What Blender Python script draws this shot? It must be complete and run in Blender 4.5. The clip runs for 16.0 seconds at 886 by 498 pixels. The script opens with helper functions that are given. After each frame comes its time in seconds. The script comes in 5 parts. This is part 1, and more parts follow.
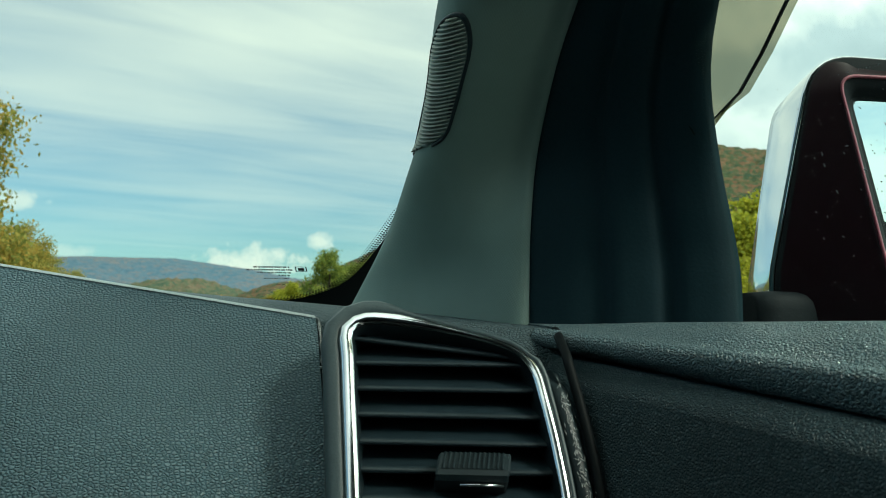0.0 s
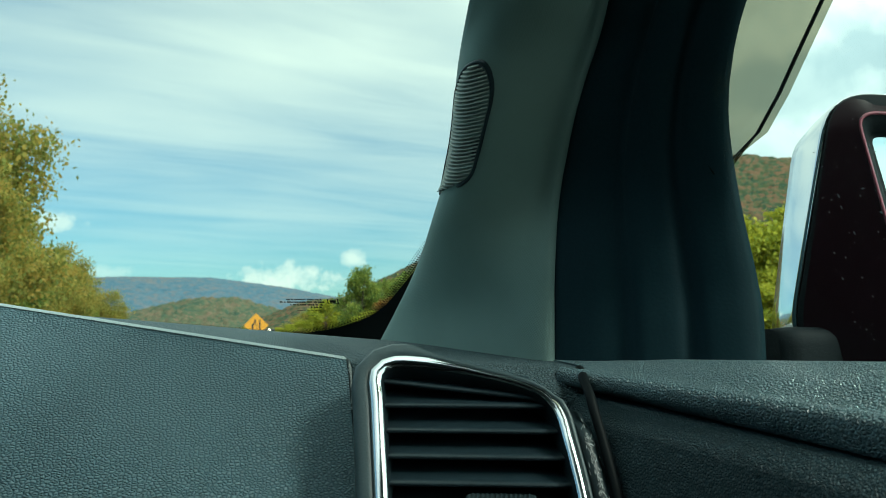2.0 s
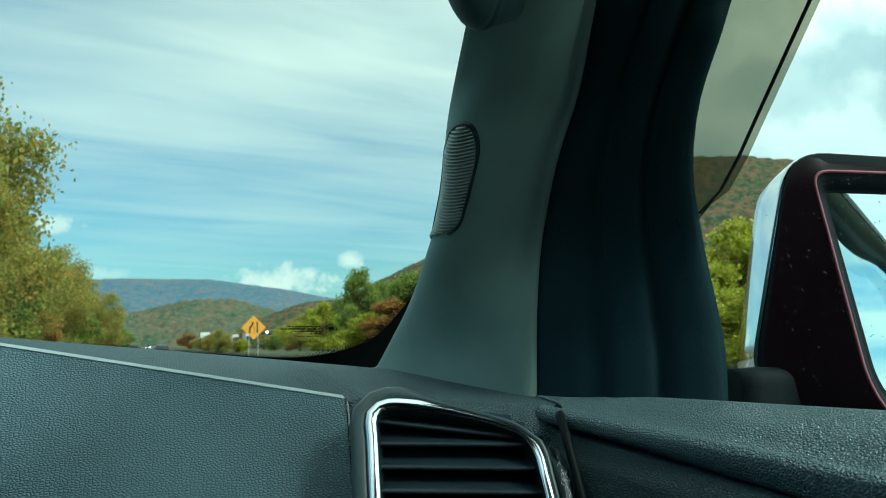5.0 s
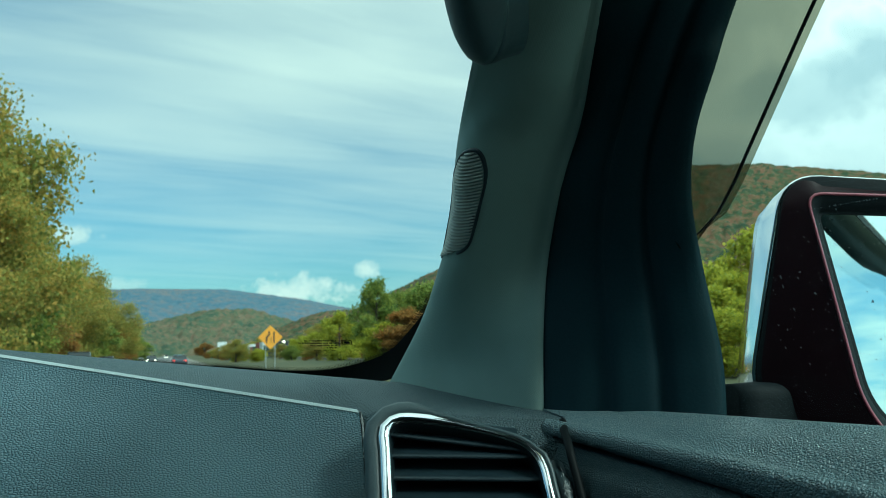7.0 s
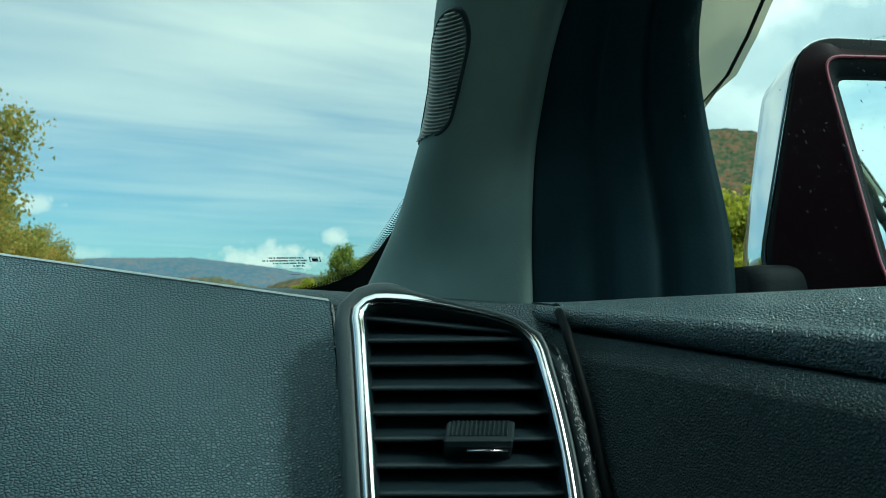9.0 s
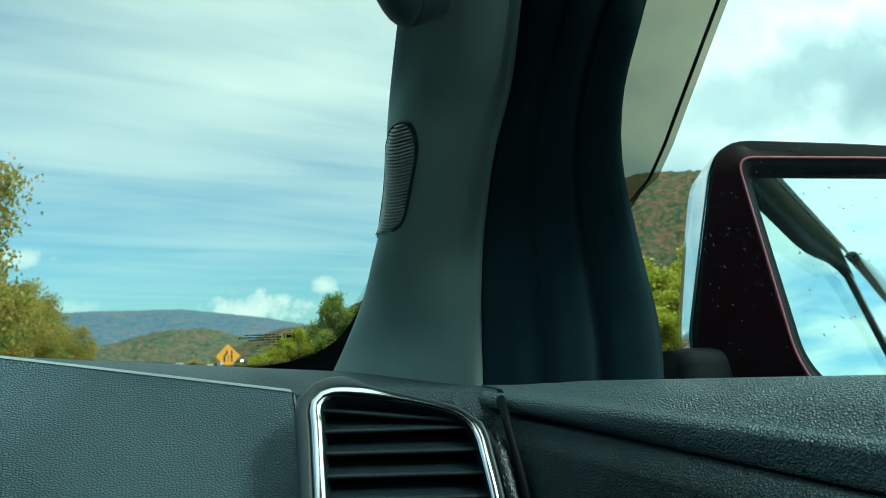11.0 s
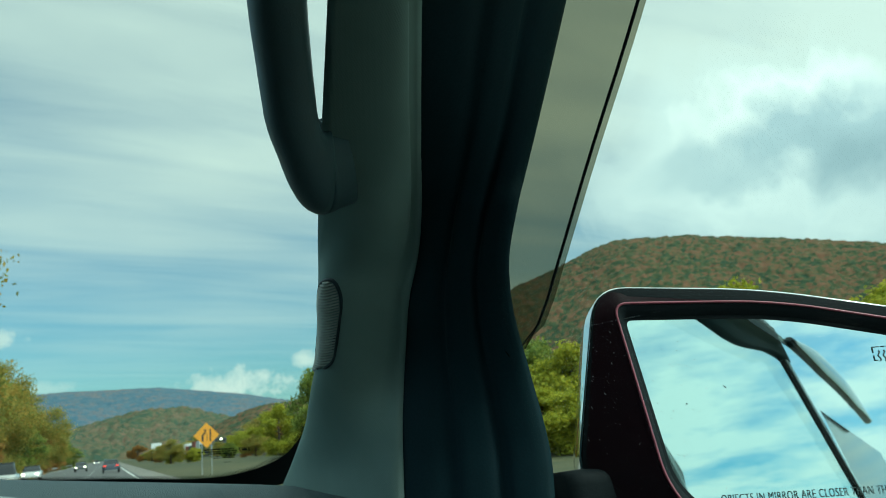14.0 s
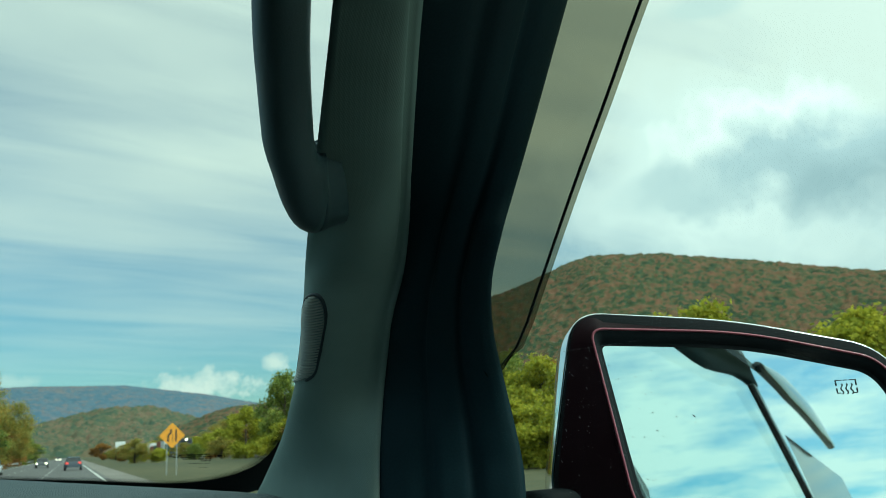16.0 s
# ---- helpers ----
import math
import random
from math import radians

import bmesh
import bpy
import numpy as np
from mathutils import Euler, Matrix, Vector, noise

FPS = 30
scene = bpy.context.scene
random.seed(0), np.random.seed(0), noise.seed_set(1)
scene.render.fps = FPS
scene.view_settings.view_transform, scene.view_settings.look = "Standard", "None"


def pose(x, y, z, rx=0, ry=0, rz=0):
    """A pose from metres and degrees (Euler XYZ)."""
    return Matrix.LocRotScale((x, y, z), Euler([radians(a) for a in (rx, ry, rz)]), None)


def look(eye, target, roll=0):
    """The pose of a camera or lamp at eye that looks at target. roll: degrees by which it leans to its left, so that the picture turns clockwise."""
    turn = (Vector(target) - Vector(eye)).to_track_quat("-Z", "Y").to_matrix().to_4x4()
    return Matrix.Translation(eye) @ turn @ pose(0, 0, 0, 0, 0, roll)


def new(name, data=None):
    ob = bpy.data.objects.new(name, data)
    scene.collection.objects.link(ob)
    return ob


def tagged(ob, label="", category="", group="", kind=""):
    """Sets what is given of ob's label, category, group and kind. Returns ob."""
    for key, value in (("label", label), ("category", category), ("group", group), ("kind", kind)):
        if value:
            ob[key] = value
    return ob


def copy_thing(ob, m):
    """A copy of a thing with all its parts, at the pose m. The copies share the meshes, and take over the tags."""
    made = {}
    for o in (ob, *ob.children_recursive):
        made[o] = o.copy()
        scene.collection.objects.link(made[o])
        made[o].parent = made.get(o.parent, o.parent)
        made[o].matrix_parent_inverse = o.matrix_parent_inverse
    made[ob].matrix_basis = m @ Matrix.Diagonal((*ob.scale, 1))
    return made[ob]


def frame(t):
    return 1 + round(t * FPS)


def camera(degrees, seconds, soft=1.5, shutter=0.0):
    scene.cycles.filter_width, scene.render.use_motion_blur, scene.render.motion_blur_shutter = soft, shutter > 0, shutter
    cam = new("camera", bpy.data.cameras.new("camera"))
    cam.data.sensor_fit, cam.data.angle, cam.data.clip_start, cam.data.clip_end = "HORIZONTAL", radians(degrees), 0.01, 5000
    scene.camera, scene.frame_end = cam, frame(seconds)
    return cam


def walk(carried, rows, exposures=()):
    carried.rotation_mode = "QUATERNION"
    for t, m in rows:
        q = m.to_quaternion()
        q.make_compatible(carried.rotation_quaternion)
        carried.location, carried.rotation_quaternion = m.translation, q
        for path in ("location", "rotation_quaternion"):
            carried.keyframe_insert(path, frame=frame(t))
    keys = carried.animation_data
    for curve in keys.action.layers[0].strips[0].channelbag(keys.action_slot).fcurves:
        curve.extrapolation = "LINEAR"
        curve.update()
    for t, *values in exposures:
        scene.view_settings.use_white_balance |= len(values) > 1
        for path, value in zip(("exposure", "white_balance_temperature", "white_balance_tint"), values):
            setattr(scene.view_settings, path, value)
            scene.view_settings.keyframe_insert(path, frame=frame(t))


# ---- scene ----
from mathutils.bvhtree import BVHTree

cam = camera(54.56, 16.0, soft=0.9)
# focused on the trim close by
cam.data.dof.use_dof = True
cam.data.dof.focus_distance = 0.62
cam.data.dof.aperture_fstop = 24.0
PATH = [
    (0.0, 0.0000, 0.0000, 1.5000, 94.83, 0.40, -20.24),
    (0.5, 0.0018, -0.0095, 1.5048, 95.20, 1.25, -19.99),
    (1.0, 0.0018, -0.0198, 1.5149, 95.59, 1.88, -19.25),
    (1.5, 0.0019, -0.0232, 1.5169, 96.08, 1.76, -18.53),
    (2.0, -0.0012, -0.0157, 1.5139, 95.89, 1.06, -18.01),
    (2.5, -0.0042, -0.0195, 1.5149, 95.59, 0.58, -18.05),
    (3.0, 0.0018, -0.0146, 1.4991, 95.52, -0.03, -18.35),
    (3.5, -0.0026, -0.0188, 1.5079, 95.55, -0.16, -18.77),
    (4.0, -0.0002, -0.0219, 1.5111, 96.05, -0.30, -19.28),
    (4.5, -0.0068, -0.0380, 1.5242, 96.50, 0.65, -19.07),
    (5.0, -0.0113, -0.0636, 1.5383, 95.99, 1.15, -18.17),
    (5.2, -0.0097, -0.0845, 1.5503, 95.64, 1.71, -17.65),
    (7.3, -0.0159, -0.0911, 1.5387, 96.69, 1.18, -17.07),
    (7.5, -0.0141, -0.0708, 1.5232, 96.21, 0.86, -17.40),
    (8.0, -0.0110, -0.0171, 1.4835, 94.41, 1.09, -18.56),
    (8.2, -0.0082, -0.0171, 1.4837, 94.08, 1.32, -18.72),
    (10.5, -0.0001, -0.0663, 1.5143, 96.31, 2.60, -19.53),
    (11.0, 0.0038, -0.0829, 1.5173, 97.38, 3.14, -19.70),
    (11.5, 0.0076, -0.1079, 1.5335, 99.06, 4.10, -19.78),
    (12.0, 0.0142, -0.1256, 1.5375, 99.94, 5.04, -19.74),
    (12.5, 0.0206, -0.1397, 1.5332, 100.38, 5.78, -19.86),
    (13.0, 0.0184, -0.1744, 1.5471, 101.56, 6.06, -20.40),
    (13.5, 0.0162, -0.1822, 1.5480, 102.08, 5.27, -20.56),
    (14.0, 0.0140, -0.2002, 1.5535, 102.00, 4.63, -20.80),
    (14.5, -0.0062, -0.1961, 1.5522, 102.00, 4.02, -20.13),
    (15.0, -0.0155, -0.1904, 1.5551, 101.81, 2.99, -19.16),
    (15.5, -0.0090, -0.2117, 1.5610, 102.09, 2.90, -19.81),
    (16.0, 0.0000, -0.2171, 1.5594, 102.45, 2.67, -22.88),
]
walk(cam, [(t, pose(x, y, z, rx, ry, rz)) for t, x, y, z, rx, ry, rz in PATH], [(0.0, 0.28, 6480, -5), (0.8, 0.40, 6070, -11), (3.0, 0.37, 6080, -9), (5.0, 0.30, 5740, -14), (7.5, 0.18, 5500, -15), (8.1, 0.16, 5720, -11), (10.4, 0.34, 5720, -16), (11.2, 0.32, 5730, -16), (12.0, 0.10, 5730, -16), (13.0, 0.13, 5850, -14), (14.0, 0.05, 5870, -13), (16.0, 0.10, 6000, -11)])

# ------------------------------------------------------------------ world and sun
SUN_AZ, SUN_EL = 140.0, 42.0      # behind the car and to its right, veiled by cloud


def node(nt, kind, **inputs):
    n = nt.nodes.new(kind)
    for key, value in inputs.items():
        if key.startswith("p_"):
            setattr_simple(n, key[2:], value)
        else:
            k = int(key[1:]) if key[0] == "i" and key[1:].isdigit() else key.replace("_", " ")
            sock = n.inputs[k]
            if isinstance(value, bpy.types.NodeSocket):
                nt.links.new(value, sock)
            else:
                sock.default_value = value
    return n


def setattr_simple(n, key, value):
    if key == "operation":
        n.operation = value
    elif key == "data_type":
        n.data_type = value
    elif key == "blend_type":
        n.blend_type = value
    elif key == "feature":
        n.feature = value
    elif key == "bands":
        n.bands_direction = value
    elif key == "sky_type":
        n.sky_type = value
    elif key == "dim":
        n.voronoi_dimensions = value
    elif key == "distance":
        n.distance = value


def math_node(nt, op, a, b=0.0, c=0.0):
    return node(nt, "ShaderNodeMath", p_operation=op, i0=a, i1=b, i2=c).outputs[0]


def vec_node(nt, op, a, b=(0, 0, 0)):
    n = node(nt, "ShaderNodeVectorMath", p_operation=op, i0=a, i1=b)
    return n.outputs["Value"] if op in ("DOT_PRODUCT", "LENGTH") else n.outputs[0]


def ramp(nt, fac, stops):
    n = nt.nodes.new("ShaderNodeValToRGB")
    nt.links.new(fac, n.inputs[0])
    el = n.color_ramp.elements
    while len(el) < len(stops):
        el.new(0.5)
    for e, (p, c) in zip(el, stops):
        e.position = p
        e.color = (*c, 1) if len(c) == 3 else c
    return n.outputs[0]


def mix_rgb(nt, fac, a, b, blend="MIX"):
    n = nt.nodes.new("ShaderNodeMix")
    n.data_type, n.blend_type = "RGBA", blend
    for sock, value in ((n.inputs[0], fac), (n.inputs[6], a), (n.inputs[7], b)):
        if isinstance(value, bpy.types.NodeSocket):
            nt.links.new(value, sock)
        else:
            sock.default_value = value if isinstance(value, (int, float)) else (*value[:3], 1)
    return n.outputs[2]


def way(az, el):
    a, e = radians(az), radians(el)
    return Vector((math.sin(a) * math.cos(e), math.cos(a) * math.cos(e), math.sin(e)))


def build_world():
    world = bpy.data.worlds.new("sky")
    scene.world = world
    world.use_nodes = True
    nt = world.node_tree
    nt.nodes.clear()
    sky = nt.nodes.new("ShaderNodeTexSky")
    sky.sky_type, sky.sun_disc = "NISHITA", False
    sky.sun_elevation, sky.sun_rotation = radians(SUN_EL), radians(SUN_AZ)
    sky.dust_density, sky.ozone_density = 0.6, 2.0
    d = node(nt, "ShaderNodeTexCoord").outputs["Generated"]
    sep = node(nt, "ShaderNodeSeparateXYZ", Vector=d)
    up = math_node(nt, "MAXIMUM", sep.outputs[2], 0.03)
    # high streaky cloud laid on a flat layer overhead, its bands running off to the right ahead
    px = math_node(nt, "DIVIDE", sep.outputs[0], math_node(nt, "ADD", up, 0.06))
    py = math_node(nt, "DIVIDE", sep.outputs[1], math_node(nt, "ADD", up, 0.06))
    flat = node(nt, "ShaderNodeCombineXYZ", X=px, Y=py).outputs[0]
    along = vec_node(nt, "DOT_PRODUCT", flat, tuple(way(76, 0)))
    over = vec_node(nt, "DOT_PRODUCT", flat, tuple(way(-14, 0)))
    band = node(nt, "ShaderNodeCombineXYZ", X=math_node(nt, "MULTIPLY", along, 0.38), Y=math_node(nt, "MULTIPLY", over, 1.7)).outputs[0]
    n1 = node(nt, "ShaderNodeTexNoise", Vector=band, Scale=1.5, Detail=7.0, Roughness=0.58, Distortion=0.5).outputs[0]
    n2 = node(nt, "ShaderNodeTexNoise", Vector=flat, Scale=0.55, Detail=3.0, Roughness=0.5).outputs[0]
    streak = math_node(nt, "ADD", math_node(nt, "MULTIPLY_ADD", n1, 0.42, 0.055), math_node(nt, "MULTIPLY", n2, 0.45))
    # the sheet thickens towards the zenith and to the right of the road
    side = math_node(nt, "MULTIPLY", vec_node(nt, "DOT_PRODUCT", d, tuple(way(62, 25))), 0.24)
    high = math_node(nt, "MULTIPLY", sep.outputs[2], 0.28)
    amount = math_node(nt, "ADD", math_node(nt, "ADD", streak, side), high)
    veil = ramp(nt, amount, [(0.44, (0.06, 0.06, 0.06)), (0.57, (0.24, 0.24, 0.24)), (0.67, (0.52, 0.52, 0.52)), (0.84, (0.95, 0.95, 0.95))])
    veil = mix_rgb(nt, 1.0, veil, ramp(nt, sep.outputs[2], [(0.05, (0.30, 0.30, 0.30)), (0.22, (0.85, 0.85, 0.85)), (0.32, (1, 1, 1))]), "MULTIPLY")
    low = ramp(nt, sep.outputs[2], [(0.0, (0.51, 0.78, 0.82)), (0.30, (0.64, 0.90, 0.92)), (0.7, (0.86, 1.0, 0.98))])
    base = mix_rgb(nt, 1.0, sky.outputs[0], low, "MULTIPLY")
    cloud_lit = (7.4, 7.8, 7.2)
    col = mix_rgb(nt, veil, base, cloud_lit)
    # heaps of cumulus low over the hills, and one grey heap to the right
    puff = node(nt, "ShaderNodeTexNoise", Vector=d, Scale=55.0, Detail=5.0, Roughness=0.6).outputs[0]
    big = node(nt, "ShaderNodeTexNoise", Vector=d, Scale=9.0, Detail=8.0, Roughness=0.55, Distortion=0.3).outputs[0]

    def heap(az, el, wide, tall, tex, rough):
        c = way(az, el)
        east = Vector((math.cos(radians(az)), -math.sin(radians(az)), 0))
        north = east.cross(c) * 1.0
        u = math_node(nt, "DIVIDE", vec_node(nt, "DOT_PRODUCT", vec_node(nt, "SUBTRACT", d, tuple(c)), tuple(east)), radians(wide))
        v = math_node(nt, "DIVIDE", vec_node(nt, "DOT_PRODUCT", vec_node(nt, "SUBTRACT", d, tuple(c)), tuple(north)), radians(tall))
        r = math_node(nt, "SQRT", math_node(nt, "ADD", math_node(nt, "MULTIPLY", u, u), math_node(nt, "MULTIPLY", v, v)))
        ahead = math_node(nt, "GREATER_THAN", vec_node(nt, "DOT_PRODUCT", d, tuple(c)), 0.0)
        f = math_node(nt, "SUBTRACT", 1.0, math_node(nt, "ADD", r, math_node(nt, "MULTIPLY", math_node(nt, "SUBTRACT", tex, 0.5), rough)))
        return math_node(nt, "MULTIPLY", ahead, f)

    for az, el, wide, tall, k in ((12.1, 5.3, 0.85, 0.6, 0.85), (7.7, 4.0, 3.3, 1.15, 0.95), (-6.3, 7.4, 1.6, 0.7, 0.7), (-3.6, 4.4, 1.6, 0.5, 0.4)):
        f = ramp(nt, heap(az, el, wide, tall, puff, 2.6), [(0.0, (0, 0, 0)), (0.25, (k * 0.45,) * 3), (0.75, (k, k, k))])
        col = mix_rgb(nt, f, col, (7.4, 7.8, 7.2))
    for az, el, wide, tall, tone, k, rough, soft in ((44.0, 15.5, 14.0, 8.0, (7.8, 8.5, 8.2), 0.9, 1.4, 0.6), (47.5, 17.2, 8.0, 4.4, (9.4, 9.8, 9.2), 0.95, 2.4, 0.30), (50.0, 15.8, 10.0, 4.6, (4.6, 5.7, 6.1), 0.95, 2.4, 0.5), (51.5, 14.4, 8.5, 3.0, (3.4, 4.4, 4.8), 0.85, 2.6, 0.7), (41.5, 15.0, 5.5, 2.0, (4.8, 5.9, 6.2), 0.6, 2.6, 0.5), (42.5, 26.0, 3.0, 0.9, (5.4, 6.4, 6.4), 0.55, 2.0, 0.5)):
        f = ramp(nt, heap(az, el, wide, tall, big, rough), [(0.0, (0, 0, 0)), (soft, (k, k, k))])
        col = mix_rgb(nt, f, col, tone)
    heaps = node(nt, "ShaderNodeTexNoise", Vector=flat, Scale=1.7, Detail=6.0, Roughness=0.58).outputs[0]
    behind = ramp(nt, math_node(nt, "MULTIPLY_ADD", sep.outputs[1], -0.5, 0.5), [(0.50, (0, 0, 0)), (0.62, (1, 1, 1))])
    white = ramp(nt, heaps, [(0.36, (0, 0, 0)), (0.56, (0.95, 0.95, 0.95))])
    col = mix_rgb(nt, math_node(nt, "MULTIPLY", behind, white), col, (8.0, 8.5, 8.1))
    # thin cloud is brighter towards the hidden sun
    glow = math_node(nt, "MAXIMUM", math_node(nt, "MULTIPLY_ADD", vec_node(nt, "DOT_PRODUCT", d, tuple(way(SUN_AZ, SUN_EL))), 0.80, 0.20), 0.0)
    lift = math_node(nt, "MULTIPLY_ADD", math_node(nt, "POWER", glow, 2.0), 0.80, 1.0)
    col = vec_node(nt, "MULTIPLY", col, node(nt, "ShaderNodeCombineXYZ", X=lift, Y=lift, Z=lift).outputs[0])
    bg = node(nt, "ShaderNodeBackground", Color=col, Strength=0.105)
    out = nt.nodes.new("ShaderNodeOutputWorld")
    nt.links.new(bg.outputs[0], out.inputs[0])


build_world()
sun = new("sun", bpy.data.lights.new("sun", "SUN"))
sun.data.energy, sun.data.angle, sun.data.color = 1.9, radians(16), (1.0, 0.95, 0.86)
sun.matrix_world = look(tuple(way(SUN_AZ, SUN_EL) * 50), (0, 0, 0))

# ------------------------------------------------------------------ materials


def material(name):
    m = bpy.data.materials.new(name)
    m.use_nodes = True
    nt = m.node_tree
    bsdf = nt.nodes["Principled BSDF"]
    return m, nt, bsdf


def coords(nt):
    return node(nt, "ShaderNodeTexCoord").outputs["Object"]


def bump(nt, height, strength, distance, bsdf):
    b = node(nt, "ShaderNodeBump", Height=height, Strength=strength, Distance=distance)
    nt.links.new(b.outputs[0], bsdf.inputs["Normal"])
    return b


def surface(name, tone, rough, grain=0.0, scale=300.0, metal=0.0, vary=0.15, coat=0.0, spec=0.5):
    """A plain-coloured surface with small changes of tone, gloss and relief."""
    m, nt, b = material(name)
    co = coords(nt)
    fine = node(nt, "ShaderNodeTexNoise", Vector=co, Scale=scale, Detail=3.0).outputs[0]
    wide = node(nt, "ShaderNodeTexNoise", Vector=co, Scale=scale * 0.04, Detail=4.0).outputs[0]
    k = math_node(nt, "MULTIPLY", math_node(nt, "ADD", fine, wide), 0.5)
    lo, hi = [c * (1 - vary) for c in tone], [min(1, c * (1 + vary)) for c in tone]
    nt.links.new(ramp(nt, k, [(0.3, lo), (0.7, hi)]), b.inputs["Base Color"])
    nt.links.new(math_node(nt, "ADD", math_node(nt, "MULTIPLY", wide, 0.16), rough - 0.08), b.inputs["Roughness"])
    b.inputs["Metallic"].default_value = metal
    b.inputs["Coat Weight"].default_value = coat
    b.inputs["Specular IOR Level"].default_value = spec
    if grain:
        bump(nt, fine, grain, 0.0006, b)
    return m


def vinyl(name, tone, rough, cell, depth, spec=0.4, flat=True, ax=(1, 0, 0), ay=(0, 0.49, 0.87), rise=0.0012):
    """Moulded black vinyl with a pebbled hide grain, laid out along two directions of the panel."""
    m, nt, b = material(name)
    co = coords(nt)
    lay = node(nt, "ShaderNodeCombineXYZ", X=math_node(nt, "MULTIPLY", vec_node(nt, "DOT_PRODUCT", co, ax), 0.72), Y=vec_node(nt, "DOT_PRODUCT", co, ay)).outputs[0]
    if not flat:
        lay = co
    warp = node(nt, "ShaderNodeTexNoise", Vector=lay, Scale=cell * 0.6, Detail=2.0)
    off = node(nt, "ShaderNodeVectorMath", p_operation="SCALE", i0=warp.outputs[1], Scale=0.55 / cell).outputs[0]
    v = node(nt, "ShaderNodeTexVoronoi", p_feature="DISTANCE_TO_EDGE", p_dim="2D" if flat else "3D", Vector=vec_node(nt, "ADD", lay, off), Scale=cell, Randomness=0.9).outputs[0]
    hgt = ramp(nt, v, [(0.0, (0, 0, 0)), (0.07, (0.30, 0.30, 0.30)), (0.18, (0.68, 0.68, 0.68)), (0.32, (0.90, 0.90, 0.90)), (0.50, (1, 1, 1))])
    fine = node(nt, "ShaderNodeTexNoise", Vector=co, Scale=cell * 5, Detail=2.0).outputs[0]
    dust = node(nt, "ShaderNodeTexNoise", Vector=co, Scale=9.0, Detail=5.0, Roughness=0.65).outputs[0]
    h2 = math_node(nt, "ADD", hgt, math_node(nt, "MULTIPLY", fine, 0.08))
    c = ramp(nt, dust, [(0.35, tone), (0.75, [t * 1.25 + 0.004 for t in tone])])
    nt.links.new(c, b.inputs["Base Color"])
    worn = math_node(nt, "MULTIPLY", math_node(nt, "SUBTRACT", 1.0, hgt), 0.22)
    nt.links.new(math_node(nt, "ADD", worn, ramp(nt, dust, [(0.3, (rough,) * 3), (0.8, (rough + 0.12,) * 3)])), b.inputs["Roughness"])
    nt.links.new(math_node(nt, "MULTIPLY_ADD", hgt, spec * 0.8, spec * 0.2), b.inputs["Specular IOR Level"])
    bump(nt, h2, depth, rise, b)
    return m


def weave(name, tone):
    """Fine moulded cloth grain of the pillar cover."""
    m, nt, b = material(name)
    co = coords(nt)
    mp = node(nt, "ShaderNodeMapping", Vector=co, Rotation=(0.5, 0.3, 0.6)).outputs[0]
    w1 = node(nt, "ShaderNodeTexVoronoi", Vector=mp, Scale=720.0, Randomness=0.15).outputs[0]
    dirt = node(nt, "ShaderNodeTexNoise", Vector=co, Scale=14.0, Detail=5.0).outputs[0]
    nt.links.new(ramp(nt, dirt, [(0.3, [t * 0.9 for t in tone]), (0.75, [t * 1.1 for t in tone])]), b.inputs["Base Color"])
    b.inputs["Roughness"].default_value = 0.62
    b.inputs["Specular IOR Level"].default_value = 0.35
    bump(nt, w1, 0.35, 0.0004, b)
    return m


def pane_material(name, tint, gloss=1.0, dirt=0.0):
    """Thin glass: clear straight through, mirrored by Fresnel."""
    m, nt, _ = material(name)
    nt.nodes.clear()
    out = nt.nodes.new("ShaderNodeOutputMaterial")
    tr = node(nt, "ShaderNodeBsdfTransparent", Color=(*tint, 1))
    gl = node(nt, "ShaderNodeBsdfGlossy", Color=(1, 1, 1, 1), Roughness=0.01)
    edge = node(nt, "ShaderNodeLayerWeight", Blend=0.5).outputs["Facing"]
    fr = math_node(nt, "ADD", math_node(nt, "MULTIPLY", math_node(nt, "POWER", edge, 5.0), 0.9), 0.04)
    mx = node(nt, "ShaderNodeMixShader", i0=math_node(nt, "MULTIPLY", fr, gloss), i1=tr.outputs[0], i2=gl.outputs[0])
    if dirt:
        film = node(nt, "ShaderNodeBsdfTranslucent", Color=(0.55, 0.52, 0.42, 1))
        spots = node(nt, "ShaderNodeTexNoise", Vector=coords(nt), Scale=18.0, Detail=4.0).outputs[0]
        mx = node(nt, "ShaderNodeMixShader", i0=math_node(nt, "MULTIPLY", spots, dirt * 2), i1=mx.outputs[0], i2=film.outputs[0])
    nt.links.new(mx.outputs[0], out.inputs[0])
    return m


def emitter(name, tone, power):
    m, nt, b = material(name)
    b.inputs["Base Color"].default_value = (*tone, 1)
    b.inputs["Emission Color"].default_value = (*tone, 1)
    b.inputs["Emission Strength"].default_value = power
    return m


FASCIA = vinyl("dash_vinyl", (0.096, 0.168, 0.200), 0.30, 620.0, 1.0, 1.0, rise=0.0010)
PAD = vinyl("dash_pad_vinyl", (0.052, 0.080, 0.090), 0.46, 620.0, 0.8)
# upper door tone lightened for window sheen, lower copy darkened for shade
DOORV = vinyl("door_vinyl_lit", (0.105, 0.170, 0.190), 0.26, 560.0, 1.0, 1.0, flat=False, rise=0.0016)
DOORL = vinyl("door_vinyl_shaded", (0.034, 0.060, 0.070), 0.36, 640.0, 0.9, 0.5, flat=False, rise=0.0011)
LIPV = vinyl("lip_vinyl_lit", (0.30, 0.36, 0.37), 0.36, 520.0, 0.3, 0.8)
CLOTH = weave("pillar_cloth", (0.172, 0.242, 0.222))
